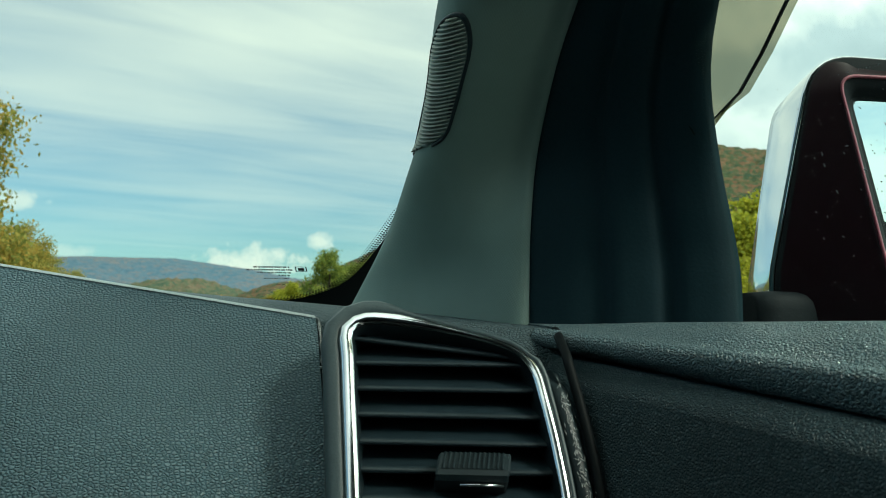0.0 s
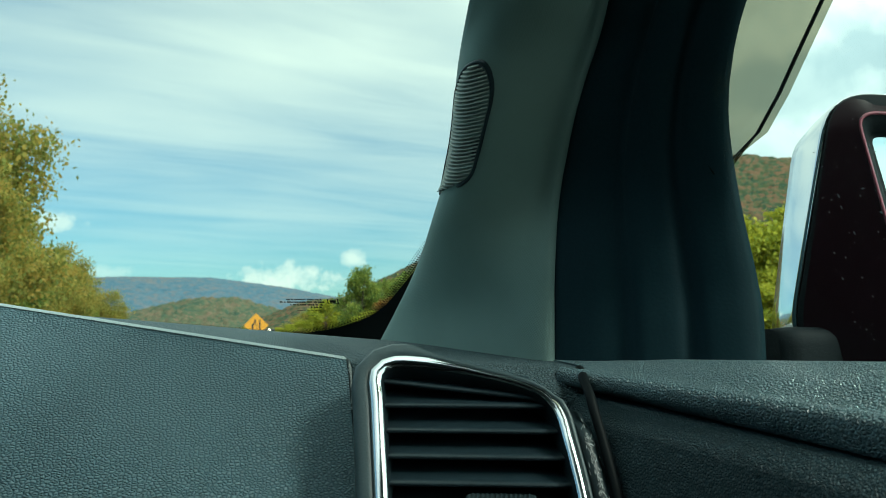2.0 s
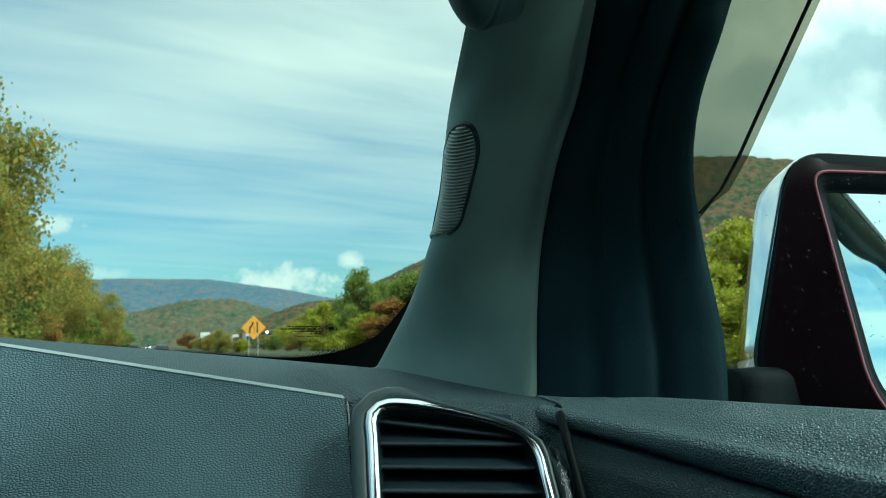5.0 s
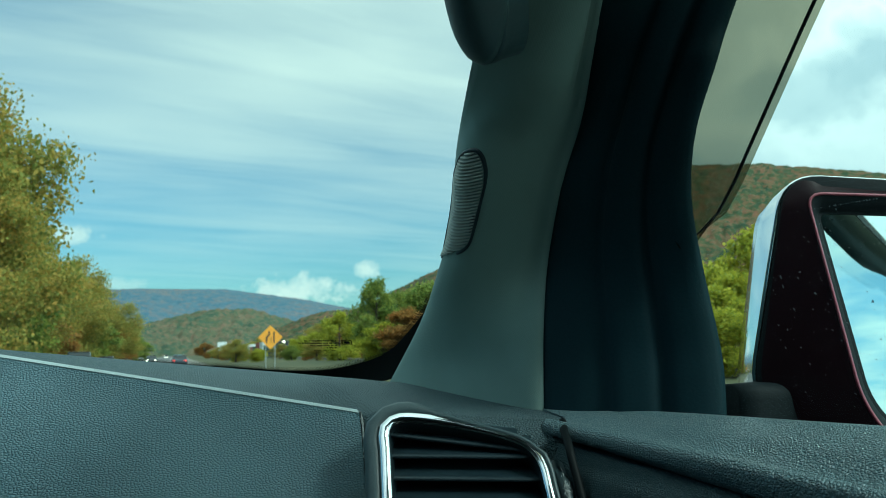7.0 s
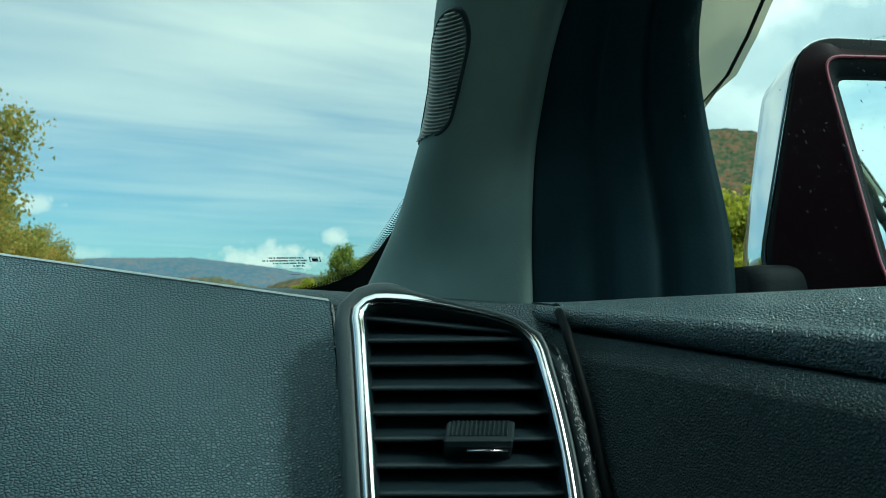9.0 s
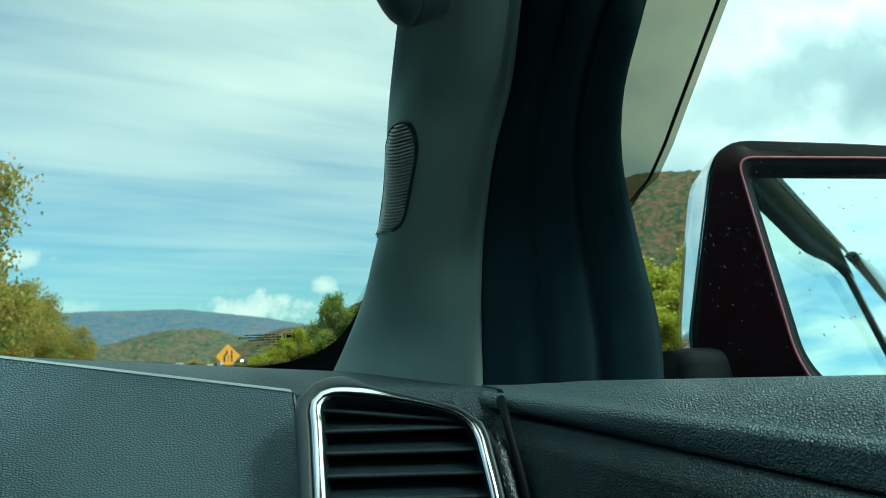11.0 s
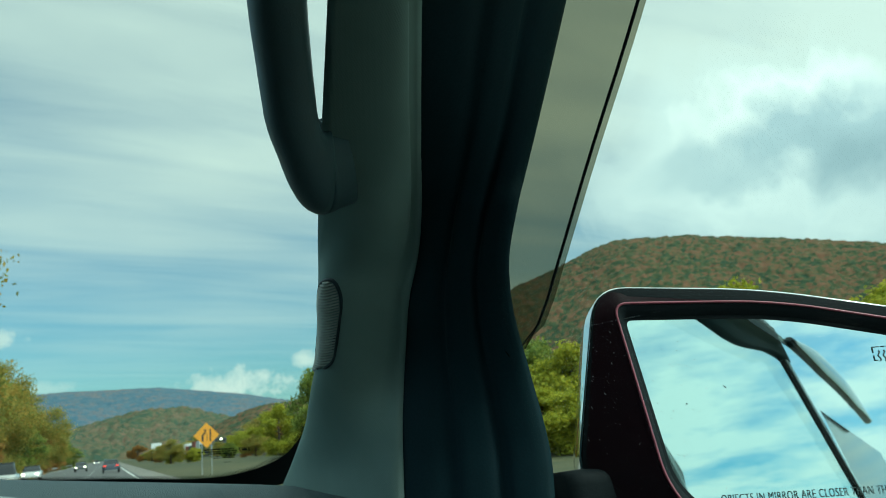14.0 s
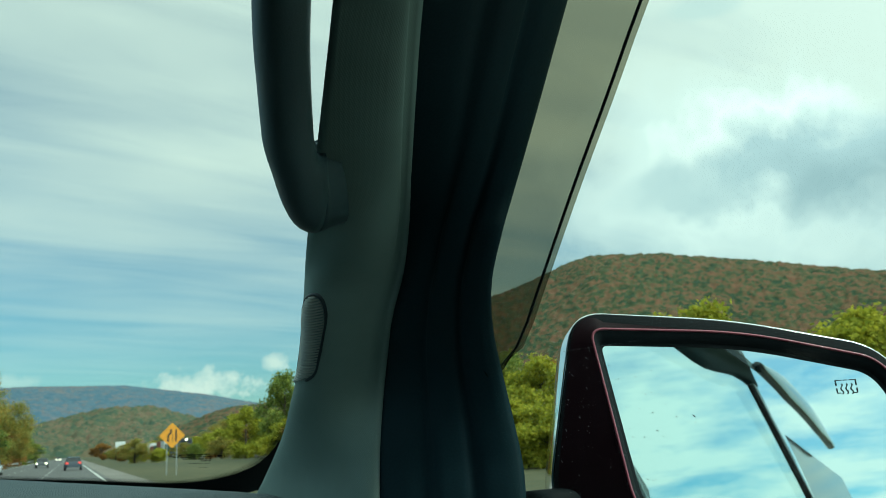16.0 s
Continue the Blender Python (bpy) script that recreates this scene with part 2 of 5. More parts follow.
DARKTRIM = surface("black_frame_trim", (0.008, 0.024, 0.031), 0.62, 0.2, 500.0, spec=0.12)
PLASTIC = surface("black_plastic", (0.013, 0.024, 0.029), 0.42, 0.25, 700.0, spec=0.35)
HANDLE = surface("handle_plastic", (0.034, 0.062, 0.070), 0.48, 0.3, 900.0)
BEZEL = surface("bezel_plastic", (0.042, 0.066, 0.074), 0.45, 0.3, 800.0)
GRILLE = surface("grille_grey", (0.30, 0.33, 0.29), 0.55, 0.2, 900.0)
SLAT = surface("slat_plastic", (0.013, 0.025, 0.032), 0.42, 0.15, 800.0)
RUBBER = surface("black_rubber", (0.0050, 0.0090, 0.0115), 0.7, 0.3, 400.0, spec=0.2)
PIANO = surface("gloss_black", (0.008, 0.009, 0.010), 0.12, 0.0, 90.0, coat=0.6)
CHROME = surface("chrome", (0.82, 0.84, 0.85), 0.12, 0.0, 60.0, metal=1.0, vary=0.05)
CAPCHROME = surface("mirror_cap_chrome", (0.80, 0.82, 0.84), 0.10, 0.0, 30.0, metal=1.0, vary=0.04)
RIDGE_GLINT = surface("ridge_glint_red", (0.30, 0.07, 0.10), 0.35, coat=0.4)
MAROON = surface("maroon_paint", (0.0120, 0.0042, 0.0066), 0.36, 0.0, 120.0, vary=0.12, coat=0.0, spec=0.12)
MIRROR = surface("mirror_silver", (0.55, 0.67, 0.66), 0.08, 0.0, 20.0, metal=1.0, vary=0.02)
MIRROR.node_tree.nodes["Principled BSDF"].inputs["Roughness"].default_value = 0.015
for link in list(MIRROR.node_tree.links):
    if link.to_socket.name == "Roughness":
        MIRROR.node_tree.links.remove(link)
GLASS = pane_material("window_glass", (0.90, 0.96, 0.94), 0.22)
SMOKE = pane_material("smoked_acrylic", (0.29, 0.28, 0.21), 0.12, 0.025)
DARKGLASS2 = surface("tinted_glass", (0.02, 0.025, 0.03), 0.06, 0.0, 2.0)
INK = surface("black_ink", (0.004, 0.0065, 0.0075), 0.6, spec=0.12)
GREYINK = surface("grey_etching", (0.07, 0.10, 0.10), 0.6)
SCUFF = surface("scuffed_white", (0.30, 0.32, 0.32), 0.7, 0.4, 900.0, vary=0.4)
LINER = surface("grey_headliner", (0.22, 0.28, 0.29), 0.9, 0.4, 500.0)
CABIN = surface("dark_cabin_trim", (0.036, 0.052, 0.056), 0.7, 0.3, 200.0)

# ------------------------------------------------------------------ mesh helpers
BASE = {}


def thing(name, at, label, category, group="", kind=""):
    ob = new(name)
    ob.empty_display_size = 0.05
    ob.location = at
    BASE[ob.name] = Vector(at)
    return tagged(ob, label, category, group, kind)


def add_mesh(name, me, mat, parent, label="", smooth=True):
    """Links a mesh given in world metres as one object under a thing or a part."""
    at = BASE[parent.name] if parent else Vector((0, 0, 0))
    me.transform(Matrix.Translation(-at))
    for m in (mat if isinstance(mat, (list, tuple)) else [mat]):
        me.materials.append(m)
    if smooth:
        for p in me.polygons:
            p.use_smooth = True
    ob = new(name, me)
    if parent:
        ob.parent = parent
    BASE[ob.name] = at
    if label:
        tagged(ob, label)
    return ob


def part(name, bm, mat, parent, label="", smooth=True):
    bmesh.ops.recalc_face_normals(bm, faces=bm.faces)
    me = bpy.data.meshes.new(name)
    bm.to_mesh(me)
    bm.free()
    return add_mesh(name, me, mat, parent, label, smooth)


def raw(name, verts, faces, mat, parent, label="", smooth=False):
    me = bpy.data.meshes.new(name)
    me.from_pydata([tuple(v) for v in verts], [], [tuple(f) for f in faces])
    me.update()
    return add_mesh(name, me, mat, parent, label, smooth)


def grid(bm, rows, close_u=False, cap=False):
    """Quads over rows of points; returns the vertices."""
    vs = [[bm.verts.new(p) for p in r] for r in rows]
    n = len(vs[0])
    for a, b in zip(vs, vs[1:]):
        for i in range(n if close_u else n - 1):
            j = (i + 1) % n
            bm.faces.new((a[i], a[j], b[j], b[i]))
    if cap:
        bm.faces.new(vs[0][::-1])
        bm.faces.new(vs[-1])
    return vs


def spline(points, n):
    """n points on a smooth curve through the points, spaced by length."""
    p = [Vector(q) for q in points]
    p = [2 * p[0] - p[1]] + p + [2 * p[-1] - p[-2]]
    fine = []
    for k in range(1, len(p) - 2):
        a, b, c, d = p[k - 1:k + 3]
        for i in range(24):
            t = i / 24
            fine.append(0.5 * (2 * b + (c - a) * t + (2 * a - 5 * b + 4 * c - d) * t * t + (3 * b - a - 3 * c + d) * t ** 3))
    fine.append(p[-2])
    run = [0.0]
    for a, b in zip(fine, fine[1:]):
        run.append(run[-1] + (b - a).length)
    out, k = [], 0
    for i in range(n):
        s = run[-1] * i / (n - 1)
        while k < len(run) - 2 and run[k + 1] < s:
            k += 1
        f = (s - run[k]) / max(1e-9, run[k + 1] - run[k])
        out.append(fine[k].lerp(fine[k + 1], min(1, max(0, f))))
    return out


def rounded(points, radius, n=6):
    """A closed outline with rounded corners. radius: one, or one for each corner."""
    pts = [Vector(p) for p in points]
    out = []
    for i, p in enumerate(pts):
        r = radius[i] if isinstance(radius, (list, tuple)) else radius
        a, b = pts[i - 1], pts[(i + 1) % len(pts)]
        u, v = (a - p), (b - p)
        r = min(r, u.length * 0.48, v.length * 0.48)
        s, e = p + u.normalized() * r, p + v.normalized() * r
        for k in range(n + 1):
            t = k / n
            out.append(s * (1 - t) ** 2 + p * 2 * t * (1 - t) + e * t * t)
    return out


def tube(bm, path, radii, sides=12, squash=None, cap=True):
    """A tube along a path; radii one for each point; squash: (axis, factor) widens the ring along an axis."""
    path = [Vector(p) for p in path]
    rows, prev = [], None
    for i, p in enumerate(path):
        t = (path[min(i + 1, len(path) - 1)] - path[max(i - 1, 0)]).normalized()
        x = Vector((0, 0, 1)).cross(t) if prev is None else prev - t * prev.dot(t)
        if x.length < 1e-4:
            x = Vector((1, 0, 0))
        x.normalize()
        prev = x
        y = t.cross(x)
        r = radii[i] if isinstance(radii, (list, tuple)) else radii
        ra, rb = r if isinstance(r, tuple) else (r, r)
        rows.append([p + x * ra * math.cos(2 * math.pi * k / sides) + y * rb * math.sin(2 * math.pi * k / sides) for k in range(sides)])
    return grid(bm, rows, close_u=True, cap=cap)


def box(bm, size, m, bevel=0.0, segments=2):
    made = bmesh.ops.create_cube(bm, size=1.0)["verts"]
    bmesh.ops.transform(bm, verts=made, matrix=m @ Matrix.Diagonal((*size, 1)))
    if bevel:
        edges = list({e for v in made for e in v.link_edges})
        bmesh.ops.bevel(bm, geom=edges, offset=bevel, segments=segments, affect="EDGES", profile=0.5)


def disc(bm, c, r, axis, n=16, depth=0.0):
    """A short cylinder at c along axis."""
    m = Matrix.Translation(c) @ Vector(axis).to_track_quat("Z", "Y").to_matrix().to_4x4()
    bmesh.ops.create_cone(bm, cap_ends=True, segments=n, radius1=r, radius2=r, depth=depth, matrix=m)


def smoothstep(a, b, x):
    t = min(1.0, max(0.0, (x - a) / (b - a)))
    return t * t * (3 - 2 * t)


# ------------------------------------------------------------------ car: planes that the trim follows
WS_N = Vector((0.1692, 0.4321, 0.8858)).normalized()      # windscreen, outward
WS_P = Vector((0.166, 0.846, 1.549))
WS_X = Vector((1, -0.33, -0.03))
WS_X = (WS_X - WS_N * WS_X.dot(WS_N)).normalized()
WS_Y = WS_N.cross(WS_X)                                   # up the glass, towards the roof
SG_N = Vector((0.9513, 0.2563, 0.1712)).normalized()      # side window, outward
SG_P = Vector((0.323, 0.313, 1.564))
SG_Y = Vector((-0.26, 0.965, 0)).normalized()             # forwards along the side window
SG_Z = SG_N.cross(SG_Y)
if SG_Z.z < 0:
    SG_Z = -SG_Z
if WS_Y.z < 0:
    WS_Y = -WS_Y


def on_ws(u, v, out=0.0):
    return WS_P + WS_X * u + WS_Y * v + WS_N * out


def on_sg(u, v, out=0.0):
    return SG_P + SG_Y * u + SG_Z * v + SG_N * out


# ------------------------------------------------------------------ pillar
def build_pillar():
    t = thing("pillar_trim", (0.24, 0.50, 1.50), "grey grained windscreen pillar cover with black door-side frame", "car trim", kind="structure")
    # front edge, crest and window-side edge at stations from the foot up
    front = spline([(0.187, 0.765, 1.505), (0.193, 0.728, 1.532), (0.193, 0.646, 1.572), (0.186, 0.560, 1.617), (0.1805, 0.516, 1.651), (0.1765, 0.490, 1.687), (0.160, 0.412, 1.713), (0.139, 0.295, 1.759), (0.1245, 0.21, 1.797), (0.107, 0.11, 1.85), (0.07, -0.08, 1.93)], 64)
    crest = spline([(0.226, 0.495, 1.485), (0.229, 0.499, 1.53), (0.231, 0.499, 1.56), (0.237, 0.501, 1.60), (0.236, 0.481, 1.631), (0.230, 0.447, 1.658), (0.2315, 0.419, 1.69), (0.2255, 0.386, 1.724), (0.208, 0.331, 1.7487), (0.187, 0.267, 1.776), (0.164, 0.192, 1.81), (0.136, 0.08, 1.86), (0.108, -0.10, 1.94)], 120)
    wind = spline([(0.325, 0.395, 1.490), (0.328, 0.399, 1.524), (0.3275, 0.4025, 1.548), (0.319, 0.403, 1.594), (0.3025, 0.387, 1.638), (0.288, 0.357, 1.672), (0.285, 0.328, 1.706), (0.2925, 0.322, 1.733), (0.2965, 0.280, 1.791), (0.297, 0.12, 1.98)], 120)
    cover, dark = [], []

    def level(curve, z):
        """The point of a rising curve at the height z."""
        for p, q in zip(curve, curve[1:]):
            if q.z >= z:
                return p.lerp(q, min(1.0, max(0.0, (z - p.z) / max(1e-6, q.z - p.z))))
        return curve[-1].copy()

    for a in front:
        m, b = level(crest, a.z - 0.012), level(wind, a.z - 0.012)
        sag = 0.010 + 0.021 * smoothstep(1.53, 1.62, a.z) - 0.012 * smoothstep(1.70, 1.78, a.z)
        bulge = Vector((m.y - a.y, a.x - m.x, 0)).normalized()
        mid = a.lerp(m, 0.5) + bulge * 2.0 * sag
        arc = [a * (1 - f) ** 2 + mid * 2 * f * (1 - f) + m * f * f for f in [n / 18 for n in range(19)]]
        q = (b - m)
        side = q.cross(Vector((0, 0, 1))).normalized()
        if side.y > 0:
            side = -side
        wrap = [m.lerp(b, 0.05) + side * 0.0012, m.lerp(b, 0.09) + side * 0.0004, m.lerp(b, 0.10) - side * 0.010]
        cover.append([a + Vector((0.035, 0.035, 0.005)), a + Vector((0.012, 0.016, 0.004))] + arc + wrap)
        fold = spline([m.lerp(b, 0.06) - side * 0.008, m.lerp(b, 0.105) - side * 0.0015, m.lerp(b, 0.30) + side * 0.005, m.lerp(b, 0.44) + side * 0.003, m.lerp(b, 0.50) + side * 0.008, m.lerp(b, 0.66) + side * 0.006, m.lerp(b, 0.72) + side * 0.001, m.lerp(b, 0.78) + side * 0.006, m.lerp(b, 0.93) + side * 0.005, b], 30)
        dark.append(fold + [b + Vector((0.006, 0.035, 0)), b + Vector((0.0, 0.10, 0))])
    bm = bmesh.new()
    grid(bm, cover)
    skin = BVHTree.FromPolygons([tuple(p) for r in cover for p in r], [(i * len(r) + j, i * len(r) + j + 1, (i + 1) * len(r) + j + 1, (i + 1) * len(r) + j) for i, r in enumerate(cover[:-1]) for j in range(len(r) - 1)])
    part("cover", bm, CLOTH, t)
    bm = bmesh.new()
    grid(bm, dark)
    part("door_frame_trim", bm, DARKTRIM, t, "black door frame and rubber seal")
    # tweeter grille let into the cover
    p0, pa, pb = Vector((0.171, 0.445, 1.672)), Vector((0.187, 0.558, 1.617)), Vector((0.1925, 0.504, 1.618))
    nrm = (pa - p0).cross(pb - p0).normalized()
    if nrm.x > 0:
        nrm = -nrm
    v = (pa + pb) * 0.5 - p0
    v = (v - nrm * v.dot(nrm)).normalized()
    u = nrm.cross(v)
    o = p0.copy()

    def at(p, out):
        q = o + u * p[0] + v * p[1]
        on = skin.ray_cast(q + nrm * 0.06, -nrm)[0] or q
        return on + nrm * (out + 0.0013)

    def flat(q):
        q = Vector(q) - o
        return Vector((q.dot(u), q.dot(v)))

    corners = [flat(q) for q in ((0.172, 0.466, 1.679), (0.1705, 0.4446, 1.674), (0.180, 0.452, 1.657), (0.1925, 0.504, 1.6175), (0.1865, 0.557, 1.617), (0.1835, 0.515, 1.652), (0.181, 0.502, 1.672))]
    ring = rounded(corners, [0.010, 0.010, 0.016, 0.010, 0.004, 0.03, 0.012], 6)
    cen = sum(ring, Vector((0, 0))) / len(ring)
    bm = bmesh.new()
    rows = []
    for sc, out in ((1.03, -0.016), (1.03, -0.0006), (1.0, 0.0002), (0.965, -0.0004), (0.95, -0.0016)):
        rows.append([at(cen + (q - cen) * sc, out) for q in ring])
    vs = grid(bm, rows, close_u=True)
    bm.faces.new(vs[-1])
    g = part("tweeter_grille", bm, PLASTIC, t, "black ribbed speaker grille")
    rd = flat(o + Vector((0.008, -0.045, -0.010))).normalized()      # along the ribs
    across = Vector((-rd.y, rd.x))
    span = [q.dot(across) for q in ring]
    lo, hi = min(span), max(span)
    bm = bmesh.new()
    n = 36
    for i in range(1, n):
        y0 = lo + (hi - lo) * i / n
        cut = []
        for a, b in zip(ring, ring[1:] + ring[:1]):
            a2, b2 = cen + (a - cen) * 0.955, cen + (b - cen) * 0.955
            fa, fb = a2.dot(across) - y0, b2.dot(across) - y0
            if fa * fb < 0:
                cut.append(a2.lerp(b2, fa / (fa - fb)))
        if len(cut) == 2:
            a, b = cut
            dv = across * ((hi - lo) / n * 0.30)
            rows = []
            for k in range(7):
                p = a.lerp(b, k / 6)
                rise = -0.0004 + 0.0026 * math.sin(math.pi * (k + 0.2) / 6.4)
                rows.append([at(p - dv, -0.0016), at(p - dv * 0.5, rise), at(p + dv * 0.5, rise), at(p + dv, -0.0016)])
            grid(bm, rows)
    part("rib", bm, GRILLE, g)
    return t


build_pillar()


def build_handle():
    t = thing("grab_handle", (0.155, 0.335, 1.72), "dark grey moulded plastic grab handle on the pillar", "grab handle")
    # the bar runs along the pillar, then turns into a long foot on it
    along = Vector((0.30, 0.70, -0.64)).normalized()
    inward = Vector((0.90, -0.05, 0.37)).normalized()
    toward = along.cross(inward)
    bar = spline([(0.12, 0.0, 1.91), (0.085, 0.02, 1.905), (0.069, 0.07, 1.875), (0.084, 0.15, 1.834), (0.0985, 0.222, 1.793), (0.1095, 0.265, 1.7735), (0.1185, 0.295, 1.752)], 40)
    foot = Vector((0.1535, 0.346, 1.736))

    def ring(c, wide, u, deep, w, point=0.75, n=24):
        out = []
        for k in range(n):
            x, y = math.cos(2 * math.pi * k / n), math.sin(2 * math.pi * k / n)
            x, y = math.copysign(abs(x) ** 0.75, x), math.copysign(abs(y) ** point, y)
            out.append(c + u * wide * x + w * deep * y)
        return out

    rows = [ring(c, 0.0158, (inward - (bar[min(i + 1, 39)] - bar[max(i - 1, 0)]).normalized() * inward.dot((bar[min(i + 1, 39)] - bar[max(i - 1, 0)]).normalized())).normalized(), 0.0145, toward) for i, c in enumerate(bar)]
    gap = foot - bar[-1]
    la, pa, wa = gap.dot(along), gap.dot(inward), gap.dot(toward)
    bend = []
    for i in range(1, 15):
        f = i / 14
        th = math.pi / 2 * f
        c = bar[-1] + along * la * math.sin(th) + inward * pa * (1 - math.cos(th)) + toward * wa * f * f
        grow = smoothstep(0.2, 1.0, f)
        bend.append(ring(c, 0.0158 + 0.0205 * grow, inward * math.cos(th) - along * math.sin(th), 0.0145 + 0.004 * grow, toward, 0.75 + 0.75 * grow))
    bm = bmesh.new()
    grid(bm, rows + bend[:12], close_u=True, cap=True)
    part("grip", bm, HANDLE, t)
    bm = bmesh.new()
    grid(bm, [[c.lerp(p, 0.985) for p in r for c in [sum(r, Vector()) / len(r)]] for r in bend[11:]] + [[p + inward * 0.012 for p in bend[-1]]], close_u=True, cap=True)
    part("foot_cover", bm, HANDLE, t, "foot cover with a narrow seam")


build_handle()


# ------------------------------------------------------------------ dashboard
def fascia_edge(x):
    """The upper lip of the passenger fascia."""
    s = x - 0.095
    if s > -0.35:
        return Vector((x, 0.479 - 0.328 * s, 1.504 - 0.181 * s))
    f = s + 0.35
    return Vector((x, 0.5938 - 0.16 * f, 1.5674 - 0.03 * f))


def pad_back(x):
    s = x - 0.181
    if s > -0.5:
        return Vector((x, 0.738 - 0.377 * s, 1.513 - 0.106 * s))
    f = s + 0.5
    return Vector((x, 0.9265 - 0.1 * f, 1.566 - 0.02 * f))


VENT_P = Vector((0.108, 0.424, 1.494))
VENT_U = Vector((0.9085, -0.3894, -0.1514)).normalized()
VENT_V = Vector((-0.3165, -0.405, -0.8578))
VENT_V = (VENT_V - VENT_U * VENT_V.dot(VENT_U)).normalized()
VENT_N = VENT_U.cross(VENT_V)
if VENT_N.y > 0:
    VENT_N = -VENT_N                                       # towards the cabin


def on_vent(u, v, out=0.0):
    return VENT_P + VENT_U * u + VENT_V * v + VENT_N * out


def build_dash():
    t = thing("dashboard", (-0.3, 0.65, 1.30), "black pebble-grained moulded dashboard", "dashboard", kind="structure")
    # long upper pad up to the windscreen
    rows = []
    xs = [-1.35 + i * (1.585 / 90) for i in range(91)]
    for x in xs:
        b = pad_back(x)
        if x < 0.10:
            e = fascia_edge(x)
            f = [e + Vector((0, 0.018, -0.007)), e + Vector((0, 0.034, -0.010)), e + Vector((0, 0.06, -0.008))]
        else:
            s = x - 0.10
            e = Vector((x, 0.470 - 0.27 * s, 1.505 - 0.075 * s))
            f = [e + Vector((0, -0.019, -0.016)), e + Vector((0, -0.010, -0.003)), e + Vector((0, 0.010, 0.0))]
        low = Vector((x, f[0].y - 0.002, f[0].z - 0.05))
        mid = f[2].lerp(b, 0.6) + Vector((0, 0, 0.002))
        rows.append([low] + spline([f[0], f[1], f[2], mid, b + Vector((0, -0.008, 0.0)), b + Vector((0, 0.010, -0.004)), b + Vector((0, 0.10, -0.020)), b + Vector((0, 0.24, -0.028))], 22))
    bm = bmesh.new()
    grid(bm, rows)
    part("upper_pad", bm, PAD, t)
    # fascia with its rolled lip
    down = Vector((-0.035, -0.504, -0.896)).normalized()
    rows = []
    n = 80
    for i in range(n + 1):
        x = -1.35 + (0.0995 + 1.35) * i / n
        e = fascia_edge(x)
        d = down
        lip = [e + Vector((0, 0.024, -0.024)), e + Vector((0, 0.022, -0.005)), e + Vector((0, 0.017, -0.0008)), e + Vector((0, 0.006, 0.0004)), e + Vector((0, 0.0, 0.0)), e + Vector((0, -0.003, -0.0014)), e + Vector((0, -0.008, -0.008))]
        crown = 0.034 * smoothstep(0.09, -0.02, x)
        out_n = Vector((0, -0.87, 0.49))
        face = [e + Vector((0, -0.008, -0.008)) + d * s + out_n * crown * math.sin(math.pi * s / 0.36) for s in (0.02, 0.05, 0.08, 0.12, 0.16, 0.21, 0.26, 0.31, 0.36)]
        rows.append(spline(lip, 14) + face)
    bm = bmesh.new()
    grid(bm, rows)
    part("fascia_panel", bm, FASCIA, t, "pebble-grained passenger fascia")
    # lighter strip over the lip paints the skylight on its upturned edge
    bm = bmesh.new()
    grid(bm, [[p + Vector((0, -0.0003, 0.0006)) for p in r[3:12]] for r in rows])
    part("lip_highlight", bm, LIPV, t, "rolled upper edge with skylight painted in as lighter grey")
    # rolled end of the fascia where it meets the vent
    ends = rows[-1]
    bm = bmesh.new()
    grid(bm, [[p for p in ends], [p + Vector((0.003, 0.002, -0.001)) for p in ends], [p + Vector((0.004, 0.03, -0.01)) for p in ends]])
    part("fascia_end", bm, PLASTIC, t)
    # worn white scuffs along the seam
    rnd = random.Random(3)
    bm = bmesh.new()
    line = ends[12:]
    for k in range(60):
        f = rnd.random() ** 1.6 * (len(line) - 1.01)
        i = int(f)
        p = line[i].lerp(line[i + 1], f - i) + VENT_N * 0.0012 + Vector((0.0015, 0, 0))
        ln, w = rnd.uniform(0.001, 0.005), rnd.uniform(0.0003, 0.0008)
        a = (line[i + 1] - line[i]).normalized()
        b = Vector((1, 0, 0))
        bm.faces.new([bm.verts.new(p + a * ln * x + b * w * y) for x, y in ((-1, 0), (0, 1), (1, 0.2), (0.2, -1))])
    for i in range(len(line) - 1):
        for k in range(14):
            f0, f1 = k / 14, (k + rnd.uniform(0.4, 1.0)) / 14
            if rnd.random() < 0.25 + 0.05 * i:
                continue
            a, b = line[i].lerp(line[i + 1], f0), line[i].lerp(line[i + 1], f1)
            o = VENT_N * 0.0012 + Vector((0.0012 + rnd.gauss(0, 0.0003), 0, 0))
            tube(bm, [a + o, b + o], rnd.uniform(0.0003, 0.0008), 5)
    part("scuff", bm, SCUFF, t, "whitish scuff marks along the seam")


build_dash()


def vent_left(v):
    return 0.255 * v


def vent_right(v):
    return 0.0875 + 0.42 * v - 1.3 * v * v if v < 0.16 else 0.121


